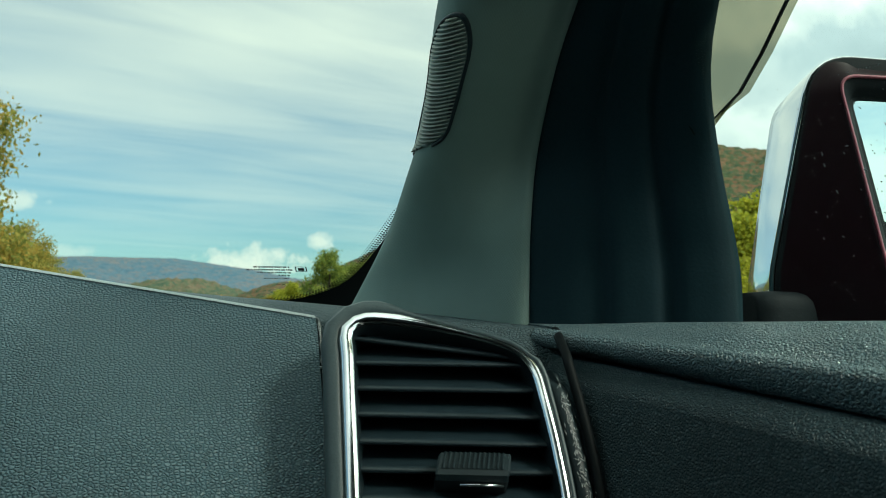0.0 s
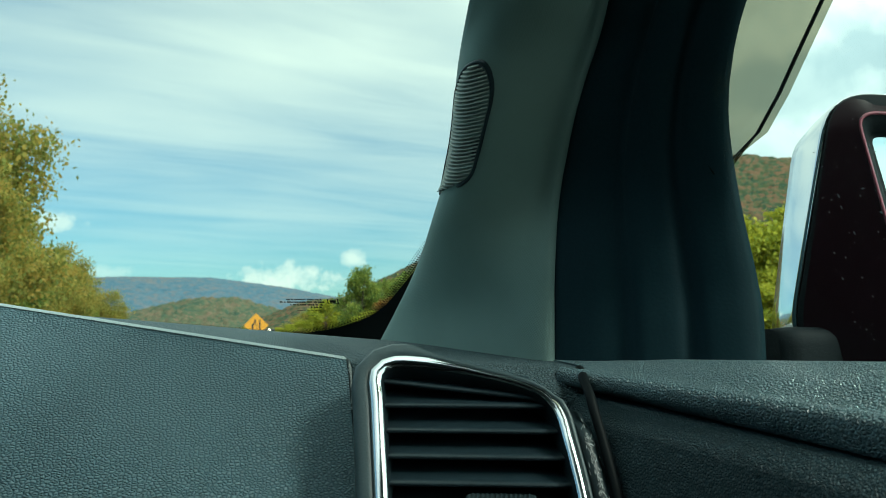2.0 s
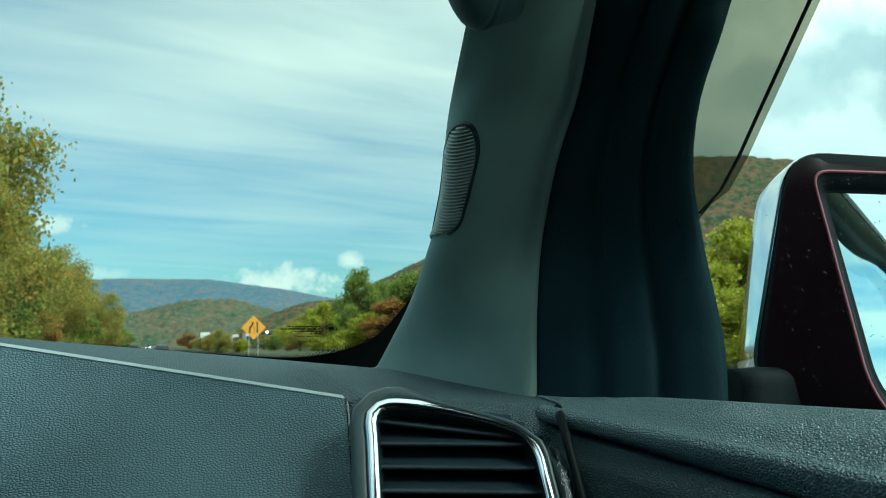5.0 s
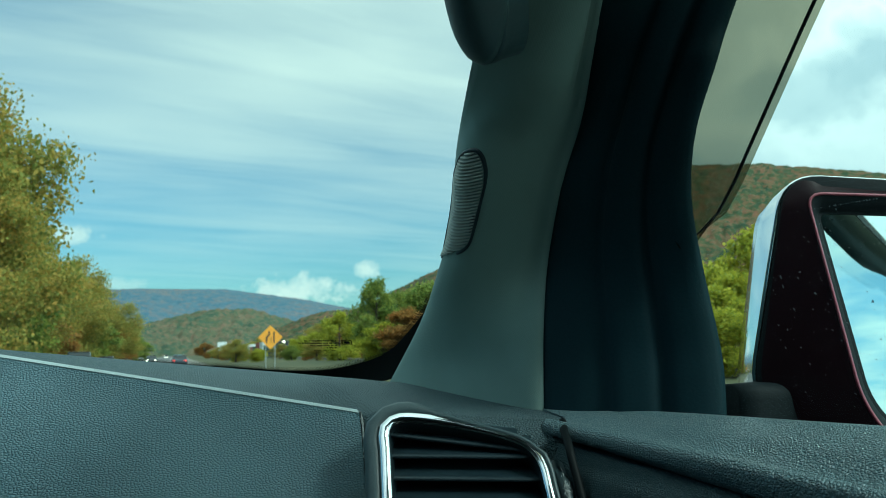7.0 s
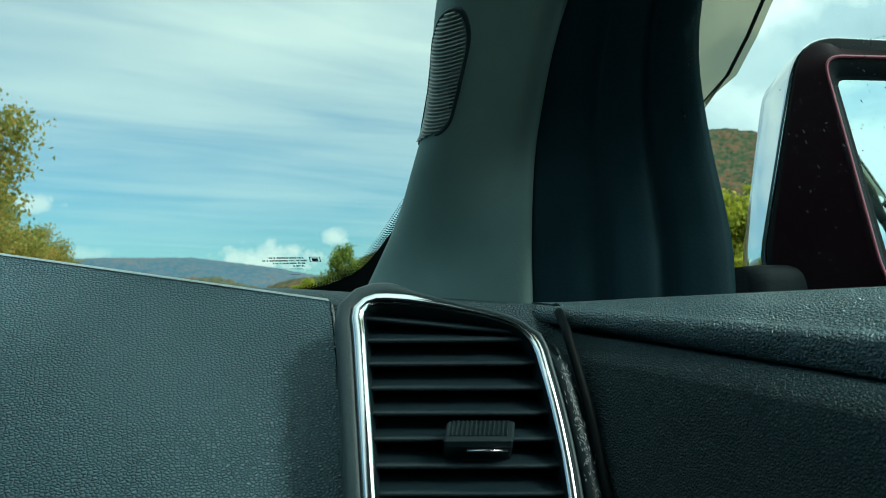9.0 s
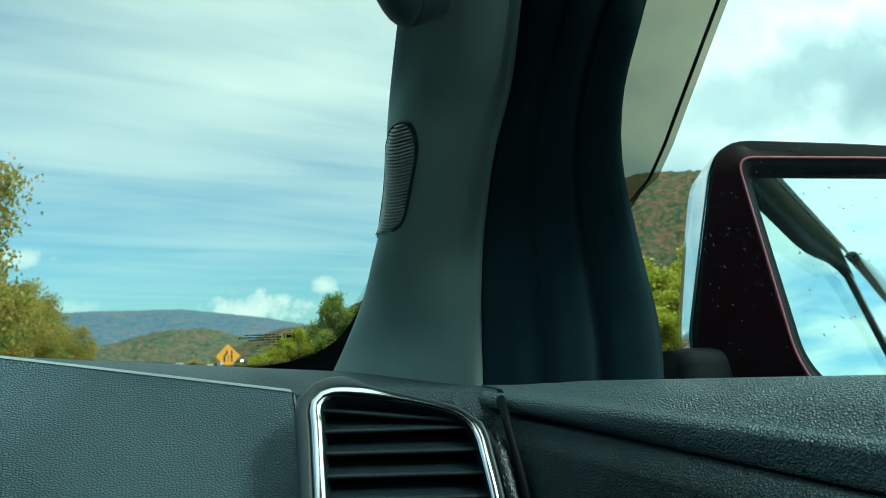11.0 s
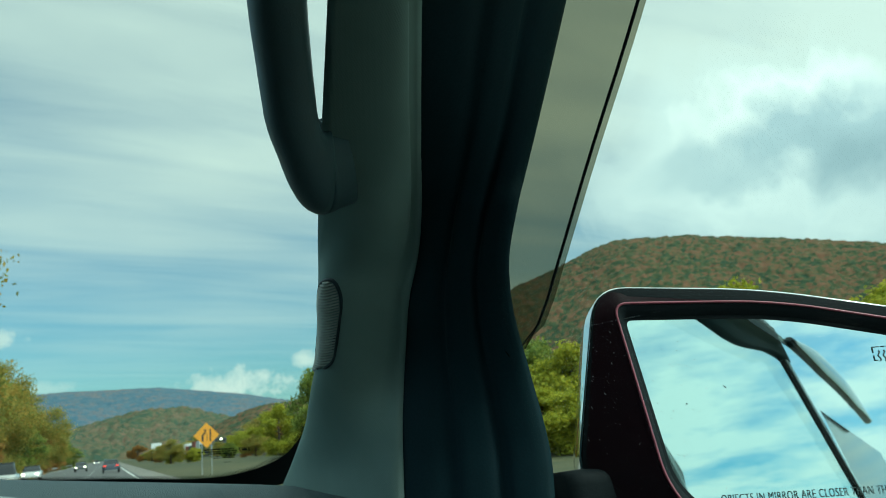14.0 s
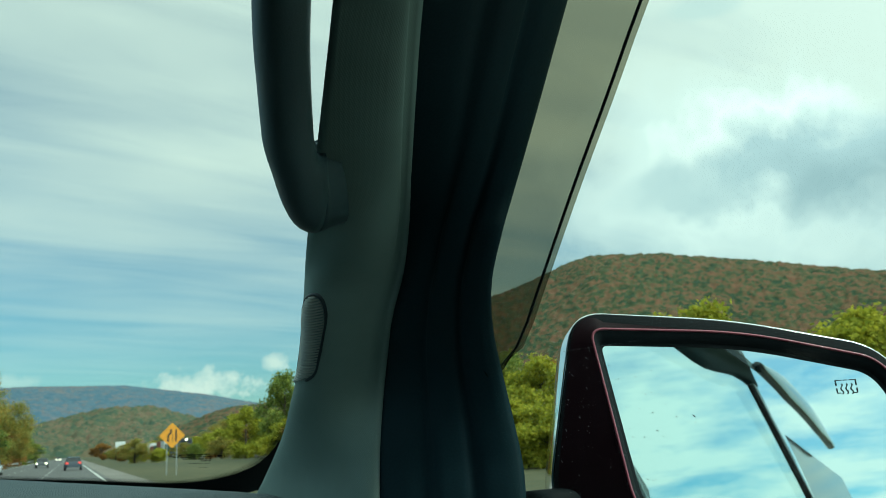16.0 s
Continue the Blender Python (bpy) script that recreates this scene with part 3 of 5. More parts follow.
def build_vent():
    t = thing("air_vent", (0.16, 0.40, 1.42), "black louvred dashboard air vent in a chrome ring", "air vent")
    bot = 0.140
    left = [Vector((vent_left(v), v)) for v in (0.012, 0.03, 0.05, 0.07, 0.09, 0.11, bot)]
    right = [Vector((vent_right(v), v)) for v in (0.008, 0.02, 0.035, 0.05, 0.07, 0.09, 0.11, bot)]
    top = [Vector(p) for p in ((0.0, 0.001), (0.004, -0.0045), (0.014, -0.0065), (0.04, -0.0072), (0.065, -0.0055), (0.082, -0.0012))]
    inner = left[::-1] + top + right
    cen = Vector((0.062, 0.05))

    def offset(ring, d):
        out = []
        for i, p in enumerate(ring):
            a, b = ring[i - 1], ring[(i + 1) % len(ring)]
            tg = (b - a).normalized()
            nn = Vector((tg.y, -tg.x))
            if nn.dot(p - cen) < 0:
                nn = -nn
            out.append(p + nn * d)
        return out

    def dense(ring):
        pts = spline([(*p, 0) for p in ring], 90)
        return [Vector((p.x, p.y)) for p in pts]

    inner = dense(inner)
    # recessed funnel
    bm = bmesh.new()
    grid(bm, [[on_vent(*p, 0.002) for p in inner], [on_vent(*p, -0.006) for p in offset(inner, -0.001)], [on_vent(*p, -0.055) for p in offset(inner, -0.004)]], close_u=True, cap=False)
    bm.faces.new([bm.verts.new(on_vent(*p, -0.055)) for p in offset(inner, -0.004)])
    part("duct", bm, PLASTIC, t)
    # chrome ring, broad on the fascia side and thinner towards the door
    rows = []
    n = len(inner)
    for k in range(9):
        f = k / 8
        row = []
        for i, p in enumerate(inner):
            side = smoothstep(0.0, 0.09, p.x - vent_left(max(0, p.y)))
            wide = 0.0066 - 0.0018 * side
            if p.y < 0.004:
                wide = 0.0070 - 0.0035 * smoothstep(0.02, 0.06, p.x)
            lean = smoothstep(0.055, 0.085, p.x - vent_left(max(0, p.y))) * smoothstep(-0.002, 0.024, p.y)
            row.append((p, wide * f, 0.0006 + (0.0042 - 0.0012 * side) * math.sin(math.pi * min(1.0, 0.05 + 0.93 * f)) ** 0.28 + lean * 0.0012))
        rows.append(row)
    outn = []
    for i, p in enumerate(inner):
        a, b = inner[i - 1], inner[(i + 1) % n]
        tg = (b - a).normalized()
        nn = Vector((tg.y, -tg.x))
        if nn.dot(p - cen) < 0:
            nn = -nn
        outn.append(nn)
    bm = bmesh.new()
    grid(bm, [[on_vent(*(p + outn[i] * d), h) for i, (p, d, h) in enumerate(row)] for row in rows], close_u=True)
    part("chrome_ring", bm, CHROME, t, "polished chrome surround")
    # black bezel body round the ring
    rows = []
    for d, h in ((0.0, 0.0010), (0.0026, 0.0026), (0.008, 0.0026), (0.0115, -0.001), (0.0125, -0.010), (0.013, -0.05)):
        rows.append([])
        for i, p in enumerate(inner):
            side = smoothstep(0.05, 0.10, p.x - vent_left(max(0, p.y)))
            base = 0.0060 - 0.0016 * side if p.y >= 0.004 else 0.0062 - 0.0028 * smoothstep(0.02, 0.06, p.x)
            thick = 0.85 - 0.60 * side if p.y >= 0.004 else 0.85 - 0.60 * smoothstep(0.008, 0.035, p.x)
            rows[-1].append(on_vent(*(p + outn[i] * (base + d * thick)), h))
    bm = bmesh.new()
    grid(bm, rows, close_u=True)
    part("bezel", bm, BEZEL, t, "dark grey moulded bezel")
    # louvre blades
    back = Vector((0.30, 0.93, 0.20)).normalized()
    for k in range(11):
        v = 0.0004 + 0.01335 * k
        vr = v - 0.0125
        a = Vector((vent_left(v) + 0.0005, v))
        b = Vector((vent_right(max(0.0, vr)) - 0.0005, vr)) if vr > -0.0035 else Vector((0.079, -0.0022))
        bm = bmesh.new()
        rows = []
        for j in range(9):
            p = a.lerp(b, j / 8)
            p3 = on_vent(p.x, p.y, -0.0035)
            rows.append([p3 + back * 0.030 - VENT_V * 0.004 + Vector((0, 0, -0.0012)), p3 + back * 0.004 + Vector((0, 0, -0.0018)), p3 + Vector((0, 0, -0.0014)), p3 - back * 0.0008, p3 + back * 0.0004 + Vector((0, 0, 0.0009)), p3 + back * 0.005 + Vector((0, 0, 0.0008)), p3 + back * 0.030 - VENT_V * 0.004])
        grid(bm, rows)
        part("slat", bm, SLAT, t)
    # thumb slider on a blade
    bm = bmesh.new()
    prof = [(-0.0105, -0.012), (-0.0095, 0.004), (0.000, 0.0085), (0.0025, 0.0085), (0.0045, 0.006), (0.0050, -0.012)]
    rows = []
    for u, s in ((0.0525, 0.90), (0.0535, 1.0), (0.0845, 1.0), (0.0855, 0.90)):
        rows.append([on_vent(u, 0.0655 - 0.14 * (u - 0.0525) + dv * s, h * s) for dv, h in prof])
    vs = grid(bm, rows, cap=True)
    knob = part("thumb_slider", bm, PLASTIC, t, smooth=False)
    for k in range(13):
        u = 0.0555 + k * 0.0022
        bm = bmesh.new()
        grid(bm, [[on_vent(u + s, 0.0655 - 0.14 * (u - 0.0525) + dv, h) for dv, h in ((-0.0098, 0.0042), (-0.005, 0.0068), (-0.0005, 0.0088))] for s in (-0.0007, 0.0, 0.0007)])
        mid = [vtx for i, vtx in enumerate(bm.verts) if 3 <= i < 6]
        for vtx in mid:
            vtx.co += VENT_N * 0.0008
        part("grip_rib", bm, PLASTIC, knob, smooth=False)
    bm = bmesh.new()
    tube(bm, [on_vent(0.064, 0.0702, 0.0062), on_vent(0.0835, 0.0675, 0.0062)], 0.0006, 8)
    part("slider_trim", bm, CHROME, knob, "thin bright trim line")


build_vent()


def build_end_cap():
    t = thing("dash_end_cap", (0.235, 0.40, 1.40), "black plastic dashboard end cap with whitish scuffs", "car trim")
    bm = bmesh.new()
    rows = []
    for i in range(24):
        v = -0.004 + 0.17 * i / 23
        ur = 0.0985 + 0.40 * v - 1.0 * v * v if v > 0 else 0.0985 + 0.1 * v
        u0 = max(0.06, vent_right(max(0, v)) + 0.008)
        dip = 0.012 * smoothstep(0.012, -0.004, v)
        rows.append([on_vent(u0, v, -0.02 - dip), on_vent(u0 + 0.002, v, -0.004 - dip), on_vent(ur + 0.004, v, -0.004 - dip), on_vent(ur + 0.0075, v, -0.0065 - dip), on_vent(ur + 0.0085, v, -0.012 - dip), on_vent(ur + 0.009, v, -0.06)])
    grid(bm, rows)
    part("cap_body", bm, PLASTIC, t)
    # black tube drawn in place of the shade inside the door gap
    bm = bmesh.new()
    tube(bm, spline([(0.2245, 0.4290, 1.4945), (0.2216, 0.4190, 1.4915), on_vent(0.1045, -0.024, -0.016), on_vent(0.1078, -0.010, -0.0065), on_vent(0.1097, -0.0025, -0.0045), on_vent(0.117, 0.019, -0.0045), on_vent(0.124, 0.042, -0.0045), on_vent(0.1305, 0.068, -0.005), on_vent(0.142, 0.11, -0.008)], 48), 0.0026, 8)
    part("door_gap_shade", bm, INK, t, "black strip standing in for the shaded door gap")
    rnd = random.Random(8)
    bm = bmesh.new()
    for k in range(160):
        v = rnd.gauss(0.050, 0.028)
        if not 0.005 < v < 0.11:
            continue
        u = 0.0985 + 0.40 * v - 1.0 * v * v + 0.0035 + rnd.gauss(0, 0.0014)
        ln, w = rnd.uniform(0.0003, 0.0018), rnd.uniform(0.0001, 0.0003)
        ang = rnd.gauss(0.3, 0.5)
        a, b = Vector((math.sin(ang), math.cos(ang))), Vector((math.cos(ang), -math.sin(ang)))
        bm.faces.new([bm.verts.new(on_vent(u + (a.x * ln * x + b.x * w * y), v + (a.y * ln * x + b.y * w * y), -0.0034)) for x, y in ((-1, 0), (0, 1), (1, 0.2), (0.2, -1))])
    part("scuff", bm, SCUFF, t, "whitish scuff marks")


build_end_cap()


# ------------------------------------------------------------------ passenger door
def build_door():
    t = thing("passenger_door", (0.33, 0.0, 0.9), "black pebble-grained car door with closed window", "car door", kind="structure")

    def station(s):
        """Profile of the door trim at s metres back from its front end."""
        d = Vector((0.262, -0.965, 0.0))
        bend = max(0, s - 0.25)
        top = Vector((0.2585, 0.506, 1.4985)) + d * s - Vector((0.26 * bend * 0.5, 0, 0)) * smoothstep(0.2, 0.8, s)
        ridge = Vector((0.2217, 0.4137, 1.4935)) + Vector((0.262, -0.965, -0.080)) * s
        lip = Vector((0.2164, 0.3935, 1.4773)) + Vector((0.207, -0.972, -0.107)) * s
        ridge.x, lip.x = min(ridge.x, top.x - 0.012), min(lip.x, top.x - 0.02)
        ridge.z, lip.z = max(ridge.z, 1.465), max(lip.z, 1.425)
        ridge.y = top.y + (ridge.y - top.y)
        return top, ridge, lip

    rows_u, rows_l = [], []
    for i in range(70):
        s = -0.022 + 1.25 * (i / 69) ** 1.5
        top, ridge, lip = station(s)
        outer = top + SG_N * 0.02
        q = lip + Vector((0.014, 0.009, 0.0035))
        dip = 0.0004 + 0.0016 * smoothstep(0.0, 0.2, s)
        rows_u.append([outer + Vector((0, 0, -0.03))] + spline([outer + Vector((0, 0, -0.004)), top, top.lerp(ridge, 0.45) + Vector((0, 0, 0.0015)), ridge + Vector((0.016, 0.008, 0.0008)), ridge + Vector((0.009, 0.005, -dip)), ridge + Vector((0.004, 0.002, 0.0006)), ridge + Vector((0.0, 0.0, 0.0012)), ridge + Vector((-0.004, -0.003, -0.0020)), ridge + Vector((-0.0045, -0.0035, -0.0075)), q], 34) + [q + Vector((0.02, 0.02, -0.004)), q + Vector((0.03, 0.02, -0.08))])
        l2 = lip
        rows_l.append(spline([l2 + Vector((0.022, 0.016, 0.002)), l2 + Vector((0.004, 0.003, 0.0015)), l2 + Vector((-0.002, -0.001, -0.002)), l2 + Vector((-0.006, -0.004, -0.03)), l2 + Vector((-0.02, -0.012, -0.10)), l2 + Vector((-0.035, -0.02, -0.30))], 18) + [l2 + Vector((-0.02, -0.02, -0.9))])
    bm = bmesh.new()
    grid(bm, rows_u)
    grid(bm, [rows_u[0], [p + Vector((0.004, 0.006, -0.012)) for p in rows_u[0]]])
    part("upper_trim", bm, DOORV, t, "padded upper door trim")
    bm = bmesh.new()
    grid(bm, rows_l)
    grid(bm, [rows_l[0], [p + Vector((0.006, 0.02, 0)) for p in rows_l[0]]])
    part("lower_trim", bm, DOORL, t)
    # window channel seal along the foot of the glass
    bm = bmesh.new()
    tube(bm, [on_sg(0.06, -0.075, 0.002), on_sg(-0.3, -0.075, 0.002), on_sg(-1.25, -0.075, 0.002)], 0.006, 8)
    part("window_seal", bm, RUBBER, t)
    # glass
    a, b = 0.075, -1.38
    bm = bmesh.new()
    rows = []
    for i in range(30):
        u = a + (b - a) * i / 29
        v1 = 0.40
        rows.append([on_sg(u, -0.080 + (v1 + 0.080) * k / 6, -0.010 * (k / 6) ** 2) for k in range(7)])
    grid(bm, rows)
    g = part("window_pane", bm, GLASS, t, "clear side window glass with dirt specks")
    g.visible_shadow = False
    # outer skin and B-pillar behind
    bm = bmesh.new()
    rows = []
    for i in range(12):
        u = 0.10 - 2.4 * i / 11
        rows.append([on_sg(u, -0.080, 0.010), on_sg(u, -0.092, 0.033), on_sg(u, -0.15, 0.075), on_sg(u, -0.30, 0.11), on_sg(u, -0.85, 0.12)])
    grid(bm, rows)
    part("outer_skin", bm, MAROON, t, "dark red painted door skin")
    bm = bmesh.new()
    rows = []
    for k in range(8):
        v = -0.07 + 0.42 * k / 7
        u = -1.44 + 0.26 * k / 7
        rows.append([on_sg(u, v, 0.0), on_sg(u, v, 0.010), on_sg(u - 0.006, v, 0.013), on_sg(u - 0.030, v, 0.013), on_sg(u - 0.034, v, 0.0)])
    grid(bm, rows)
    part("window_post", bm, PIANO, t, "gloss black post behind the window")
    bm = bmesh.new()
    grid(bm, [[on_sg(u, -0.066 + 0.36 * k / 5, -0.008 * (k / 5) ** 2) for k in range(6)] for u in (-1.46, -1.7, -2.2)])
    g2 = part("rear_pane", bm, DARKGLASS2, t, "dark rear side window glass")
    bm = bmesh.new()
    rear = spline([on_sg(-1.28, 0.415, 0.020), on_sg(-1.5, 0.408, 0.028), on_sg(-1.75, 0.385, 0.030), on_sg(-2.0, 0.35, 0.020)], 24)
    tube(bm, rear, [(0.012, 0.034 * min(1.0, 0.25 + 2.5 * min(i, 23 - i) / 23)) for i in range(24)], 12)
    part("rear_deflector", bm, PIANO, t, "dark rain deflector over the rear window")
    bm = bmesh.new()
    rows = []
    for k in range(14):
        u = -0.20 - 1.04 * k / 13
        lo = 0.335 - 0.040 * smoothstep(-0.20, -0.42, u) + 0.062 * smoothstep(-0.75, -1.18, u)
        rows.append([on_sg(u, lo, -0.004), on_sg(u, lo, 0.012), on_sg(u, 0.44, 0.010), on_sg(u, 0.47, -0.02), on_sg(u, 0.47, -0.03)])
    grid(bm, rows)
    part("upper_frame", bm, DARKTRIM, t, "black upper window frame")
    # dirt and dried water spots on the glass
    rnd = random.Random(11)
    bm = bmesh.new()
    for k in range(520):
        if k < 300:
            u, v = rnd.uniform(-0.09, 0.02), rnd.uniform(-0.06, 0.045)
        else:
            u, v = rnd.gauss(-0.035, 0.03), min(0.052, rnd.gauss(0.03, 0.03))
        r = 0.00012 + 0.0003 * rnd.random() ** 3
        ln = r * rnd.choice((1, 1, 1.3, 2.0, 3.5))
        ang = rnd.gauss(0.9, 0.5)
        ca, sa = math.cos(ang), math.sin(ang)
        ring = []
        for j in range(7):
            w = 2 * math.pi * j / 7
            x, y = ln * math.cos(w) * rnd.uniform(0.6, 1.1), r * math.sin(w) * rnd.uniform(0.6, 1.1)
            ring.append(bm.verts.new(on_sg(u + x * ca - y * sa, v + x * sa + y * ca, -0.0006 - 0.010 * ((v + 0.066) / 0.2) ** 2 * 0.3)))
        bm.faces.new(ring)
    sp = part("dirt_speck", bm, SCUFF, t, "dried water spots and insect specks", smooth=False)
    tagged(sp, kind="stuff")


build_door()


def build_deflector():
    t = thing("window_deflector", (0.33, 0.33, 1.66), "smoked acrylic rain deflector along the window frame", "wind deflector")
    # inner edge follows the window frame, outer edge stands off the glass
    inner = spline([on_sg(0.094, 0.040, 0.012), on_sg(0.100, 0.062, 0.006), on_sg(0.096, 0.10, 0.006), on_sg(0.080, 0.135, 0.006), on_sg(0.034, 0.20, 0.006), on_sg(-0.030, 0.28, 0.006), on_sg(-0.085, 0.350, 0.004), on_sg(-0.16, 0.40, 0.0), on_sg(-0.6, 0.42, 0.0), on_sg(-1.22, 0.425, 0.0)], 60)
    outer = spline([on_sg(0.092, 0.046, 0.026), on_sg(0.068, 0.062, 0.030), on_sg(0.029, 0.108, 0.030), on_sg(-0.019, 0.166, 0.030), on_sg(-0.065, 0.219, 0.030), on_sg(-0.112, 0.274, 0.030), on_sg(-0.170, 0.330, 0.030), on_sg(-0.26, 0.320, 0.034), on_sg(-0.6, 0.318, 0.036), on_sg(-1.14, 0.366, 0.030), on_sg(-1.24, 0.405, 0.012)], 60)
    bm = bmesh.new()
    rows = []
    outer = [b + (b - a).normalized() * 0.004 for a, b in zip(inner, outer)]
    for a, b in zip(inner, outer):
        m = a.lerp(b, 0.5) + SG_N * 0.010
        rows.append(spline([a, m, b], 9))
    grid(bm, rows)
    part("visor", bm, SMOKE, t)
    bm = bmesh.new()
    rows = []
    for a, b in zip(inner, outer):
        d = (a - b).normalized()
        e = b + d * 0.0042
        rows.append([e, e + d * 0.0016 + SG_N * 0.001, e + d * 0.0016 - SG_N * 0.0012, e - SG_N * 0.0012])
    grid(bm, rows, close_u=True)
    part("lip", bm, RUBBER, t, "dark moulded line along the deflector's edge")


build_deflector()


# ------------------------------------------------------------------ door mirror
MR_X = Vector((0.9326, -0.361, 0.0))
MR_N = Vector((-0.338, -0.9326, 0.12)).normalized()      # out of the glass, back towards the driver
MR_X = (MR_X - MR_N * MR_X.dot(MR_N)).normalized()
MR_Y = MR_N.cross(MR_X)
MR_P = Vector((0.393, 0.377, 1.635))


def on_mr(u, v, out=0.0):
    return MR_P + MR_X * u + MR_Y * v + MR_N * out


def build_mirror():
    t = thing("door_mirror", (0.36, 0.42, 1.47), "dark red door mirror with chrome cap", "car mirror")
    glass = rounded([Vector(p) for p in ((0.002, -0.0065), (0.12, -0.0135), (0.222, -0.038), (0.236, -0.06), (0.232, -0.168), (0.055, -0.163), (0.022, -0.136))], [0.006, 0.04, 0.02, 0.02, 0.03, 0.02, 0.02], 7)
    ridge = rounded([Vector(p) for p in ((-0.0065, 0.0065), (0.12, -0.0015), (0.230, -0.0275), (0.247, -0.06), (0.243, -0.178), (0.045, -0.174), (0.0145, -0.136))], [0.012, 0.04, 0.022, 0.02, 0.03, 0.02, 0.02], 7)
    outer = rounded([Vector(p) for p in ((-0.019, 0.0215), (0.112, 0.0095), (0.232, -0.0165), (0.260, -0.06), (0.256, -0.195), (0.03, -0.200), (-0.046, -0.130))], [0.026, 0.04, 0.03, 0.03, 0.04, 0.03, 0.03], 7)
    cen = Vector((0.11, -0.09))
    bm = bmesh.new()
    rows = [[on_mr(*(p + (p - cen).normalized() * 0.0035), -0.014) for p in glass], [on_mr(*(p + (p - cen).normalized() * 0.003), -0.004) for p in glass]]
    grid(bm, rows + [[on_mr(*r, -0.001) for r in ridge]], close_u=True)
    part("inner_bezel", bm, RUBBER, t, "matt black inner surround")
    bm = bmesh.new()
    rows = []
    for f in (0.0, 0.05, 0.12, 0.5, 0.95, 0.96, 1.0):
        row = []
        for r, o in zip(ridge, outer):
            w = smoothstep(-0.01, 0.02, o.x) * smoothstep(-0.04, -0.02, o.y)
            if 0.3 < f < 0.955:
                f2 = f * (1 - w) + w * (0.12 + 0.1 * f)
            else:
                f2 = f
            p = r.lerp(o, f2)
            drop = 0.030 * smoothstep(0.02, -0.14, p.y) * smoothstep(0.12, -0.04, p.x)
            row.append(on_mr(*p, -0.001 + 0.0012 * math.sin(math.pi * min(1, f * 6)) - drop * f - 0.003 * f))
        rows.append(row)
    grid(bm, rows[4:], close_u=True)
    part("outer_band", bm, RUBBER, t, "black outer band of the surround")
    bm = bmesh.new()
    grid(bm, rows[:5], close_u=True)
    part("bezel", bm, MAROON, t, "dark maroon glossy surround")
    # lighter red tube paints the highlight along the surround's ridge
    bm = bmesh.new()
    tube(bm, [on_mr(*(r + (r - cen).normalized() * 0.0006), -0.0006) for r in ridge + ridge[:1]], 0.0011, 6, cap=False)
    part("ridge_glint", bm, RIDGE_GLINT, t, "thin ridge highlight painted in lighter red")
    # cap: from the rim forwards, bulging then closing
    bm = bmesh.new()
    rows = []
    for depth, grow, sc in ((0.0, 0.0, 1.0), (0.0003, 0.0008, 1.0), (0.0006, 0.0017, 1.0), (0.006, 0.0021, 1.0), (0.03, 0.002, 1.0), (0.058, 0.0015, 0.995), (0.080, 0.0, 0.95), (0.100, 0.0, 0.83), (0.114, 0.0, 0.55), (0.118, 0.0, 0.1)):
        row = []
        for o in outer:
            drop = 0.030 * smoothstep(0.02, -0.14, o.y) * smoothstep(0.12, -0.04, o.x)
            p = cen + (o - cen) * sc + (o - cen).normalized() * grow
            row.append(on_mr(*p, -0.004 - depth - drop * max(0.0, 1 - depth * 9)))
        rows.append(row)
    vs = grid(bm, rows[1:], close_u=True)
    bm.faces.new(vs[-1])
    part("cap", bm, CAPCHROME, t, "bright chrome cap")
    bm = bmesh.new()
    grid(bm, rows[:2], close_u=True)
    part("rim", bm, PIANO, t, "gloss black rim")
    # mirror glass
    bm = bmesh.new()
    bm.faces.new([bm.verts.new(on_mr(*p, -0.006)) for p in glass])
    g = part("mirror_glass", bm, MIRROR, t, "silvered convex mirror glass", smooth=False)
    bm = bmesh.new()
    grid(bm, [[on_mr(*p, -0.0055) for p in glass], [on_mr(*(p + (p - cen).normalized() * 0.004), -0.0045) for p in glass]], close_u=True)
    part("glass_edge", bm, RUBBER, t)
    # warning line on the glass
    txt = bpy.data.curves.new("warning_text", "FONT")
    txt.body = "OBJECTS IN MIRROR ARE CLOSER THAN THEY APPEAR"
    txt.size = 0.0088
    txt.offset = -0.00009
    txt.space_character = 1.12
    to = new("warning_text", txt)
    to.matrix_world = Matrix(((*MR_X,), (*MR_Y,), (*MR_N,))).transposed().to_4x4()
    to.matrix_world.translation = on_mr(0, 0, 0)
    bpy.context.view_layer.update()
    me = bpy.data.meshes.new_from_object(to.evaluated_get(bpy.context.evaluated_depsgraph_get()))
    bpy.data.objects.remove(to)
    wide = max(v.co.x for v in me.vertices)
    k = 0.156 / wide
    for v in me.vertices:
        v.co = on_mr(0.053 + v.co.x * k, -0.1505 + v.co.y - 0.02 * (v.co.x * k), -0.0052)
    add_mesh("warning_text", me, GREYINK, g, "grey etched warning lettering", smooth=False)
    # heated-mirror mark: a dashed frame with three waves
    bm = bmesh.new()
    c = Vector((0.201, -0.0486))
    for x0, y0, x1, y1 in ((-0.0085, 0.0055, -0.003, 0.0055), (0.003, 0.0055, 0.0085, 0.0055), (-0.0085, -0.005, -0.0055, -0.005), (0.0055, -0.005, 0.0085, -0.005), (-0.0085, 0.0055, -0.0085, 0.001), (-0.0085, -0.001, -0.0085, -0.005), (0.0085, 0.0055, 0.0085, 0.001), (0.0085, -0.001, 0.0085, -0.005), (-0.0015, 0.0055, 0.0015, 0.0055)):
        tube(bm, [on_mr(c.x + x0, c.y + y0, -0.0054), on_mr(c.x + x1, c.y + y1, -0.0054)], 0.00035, 5)
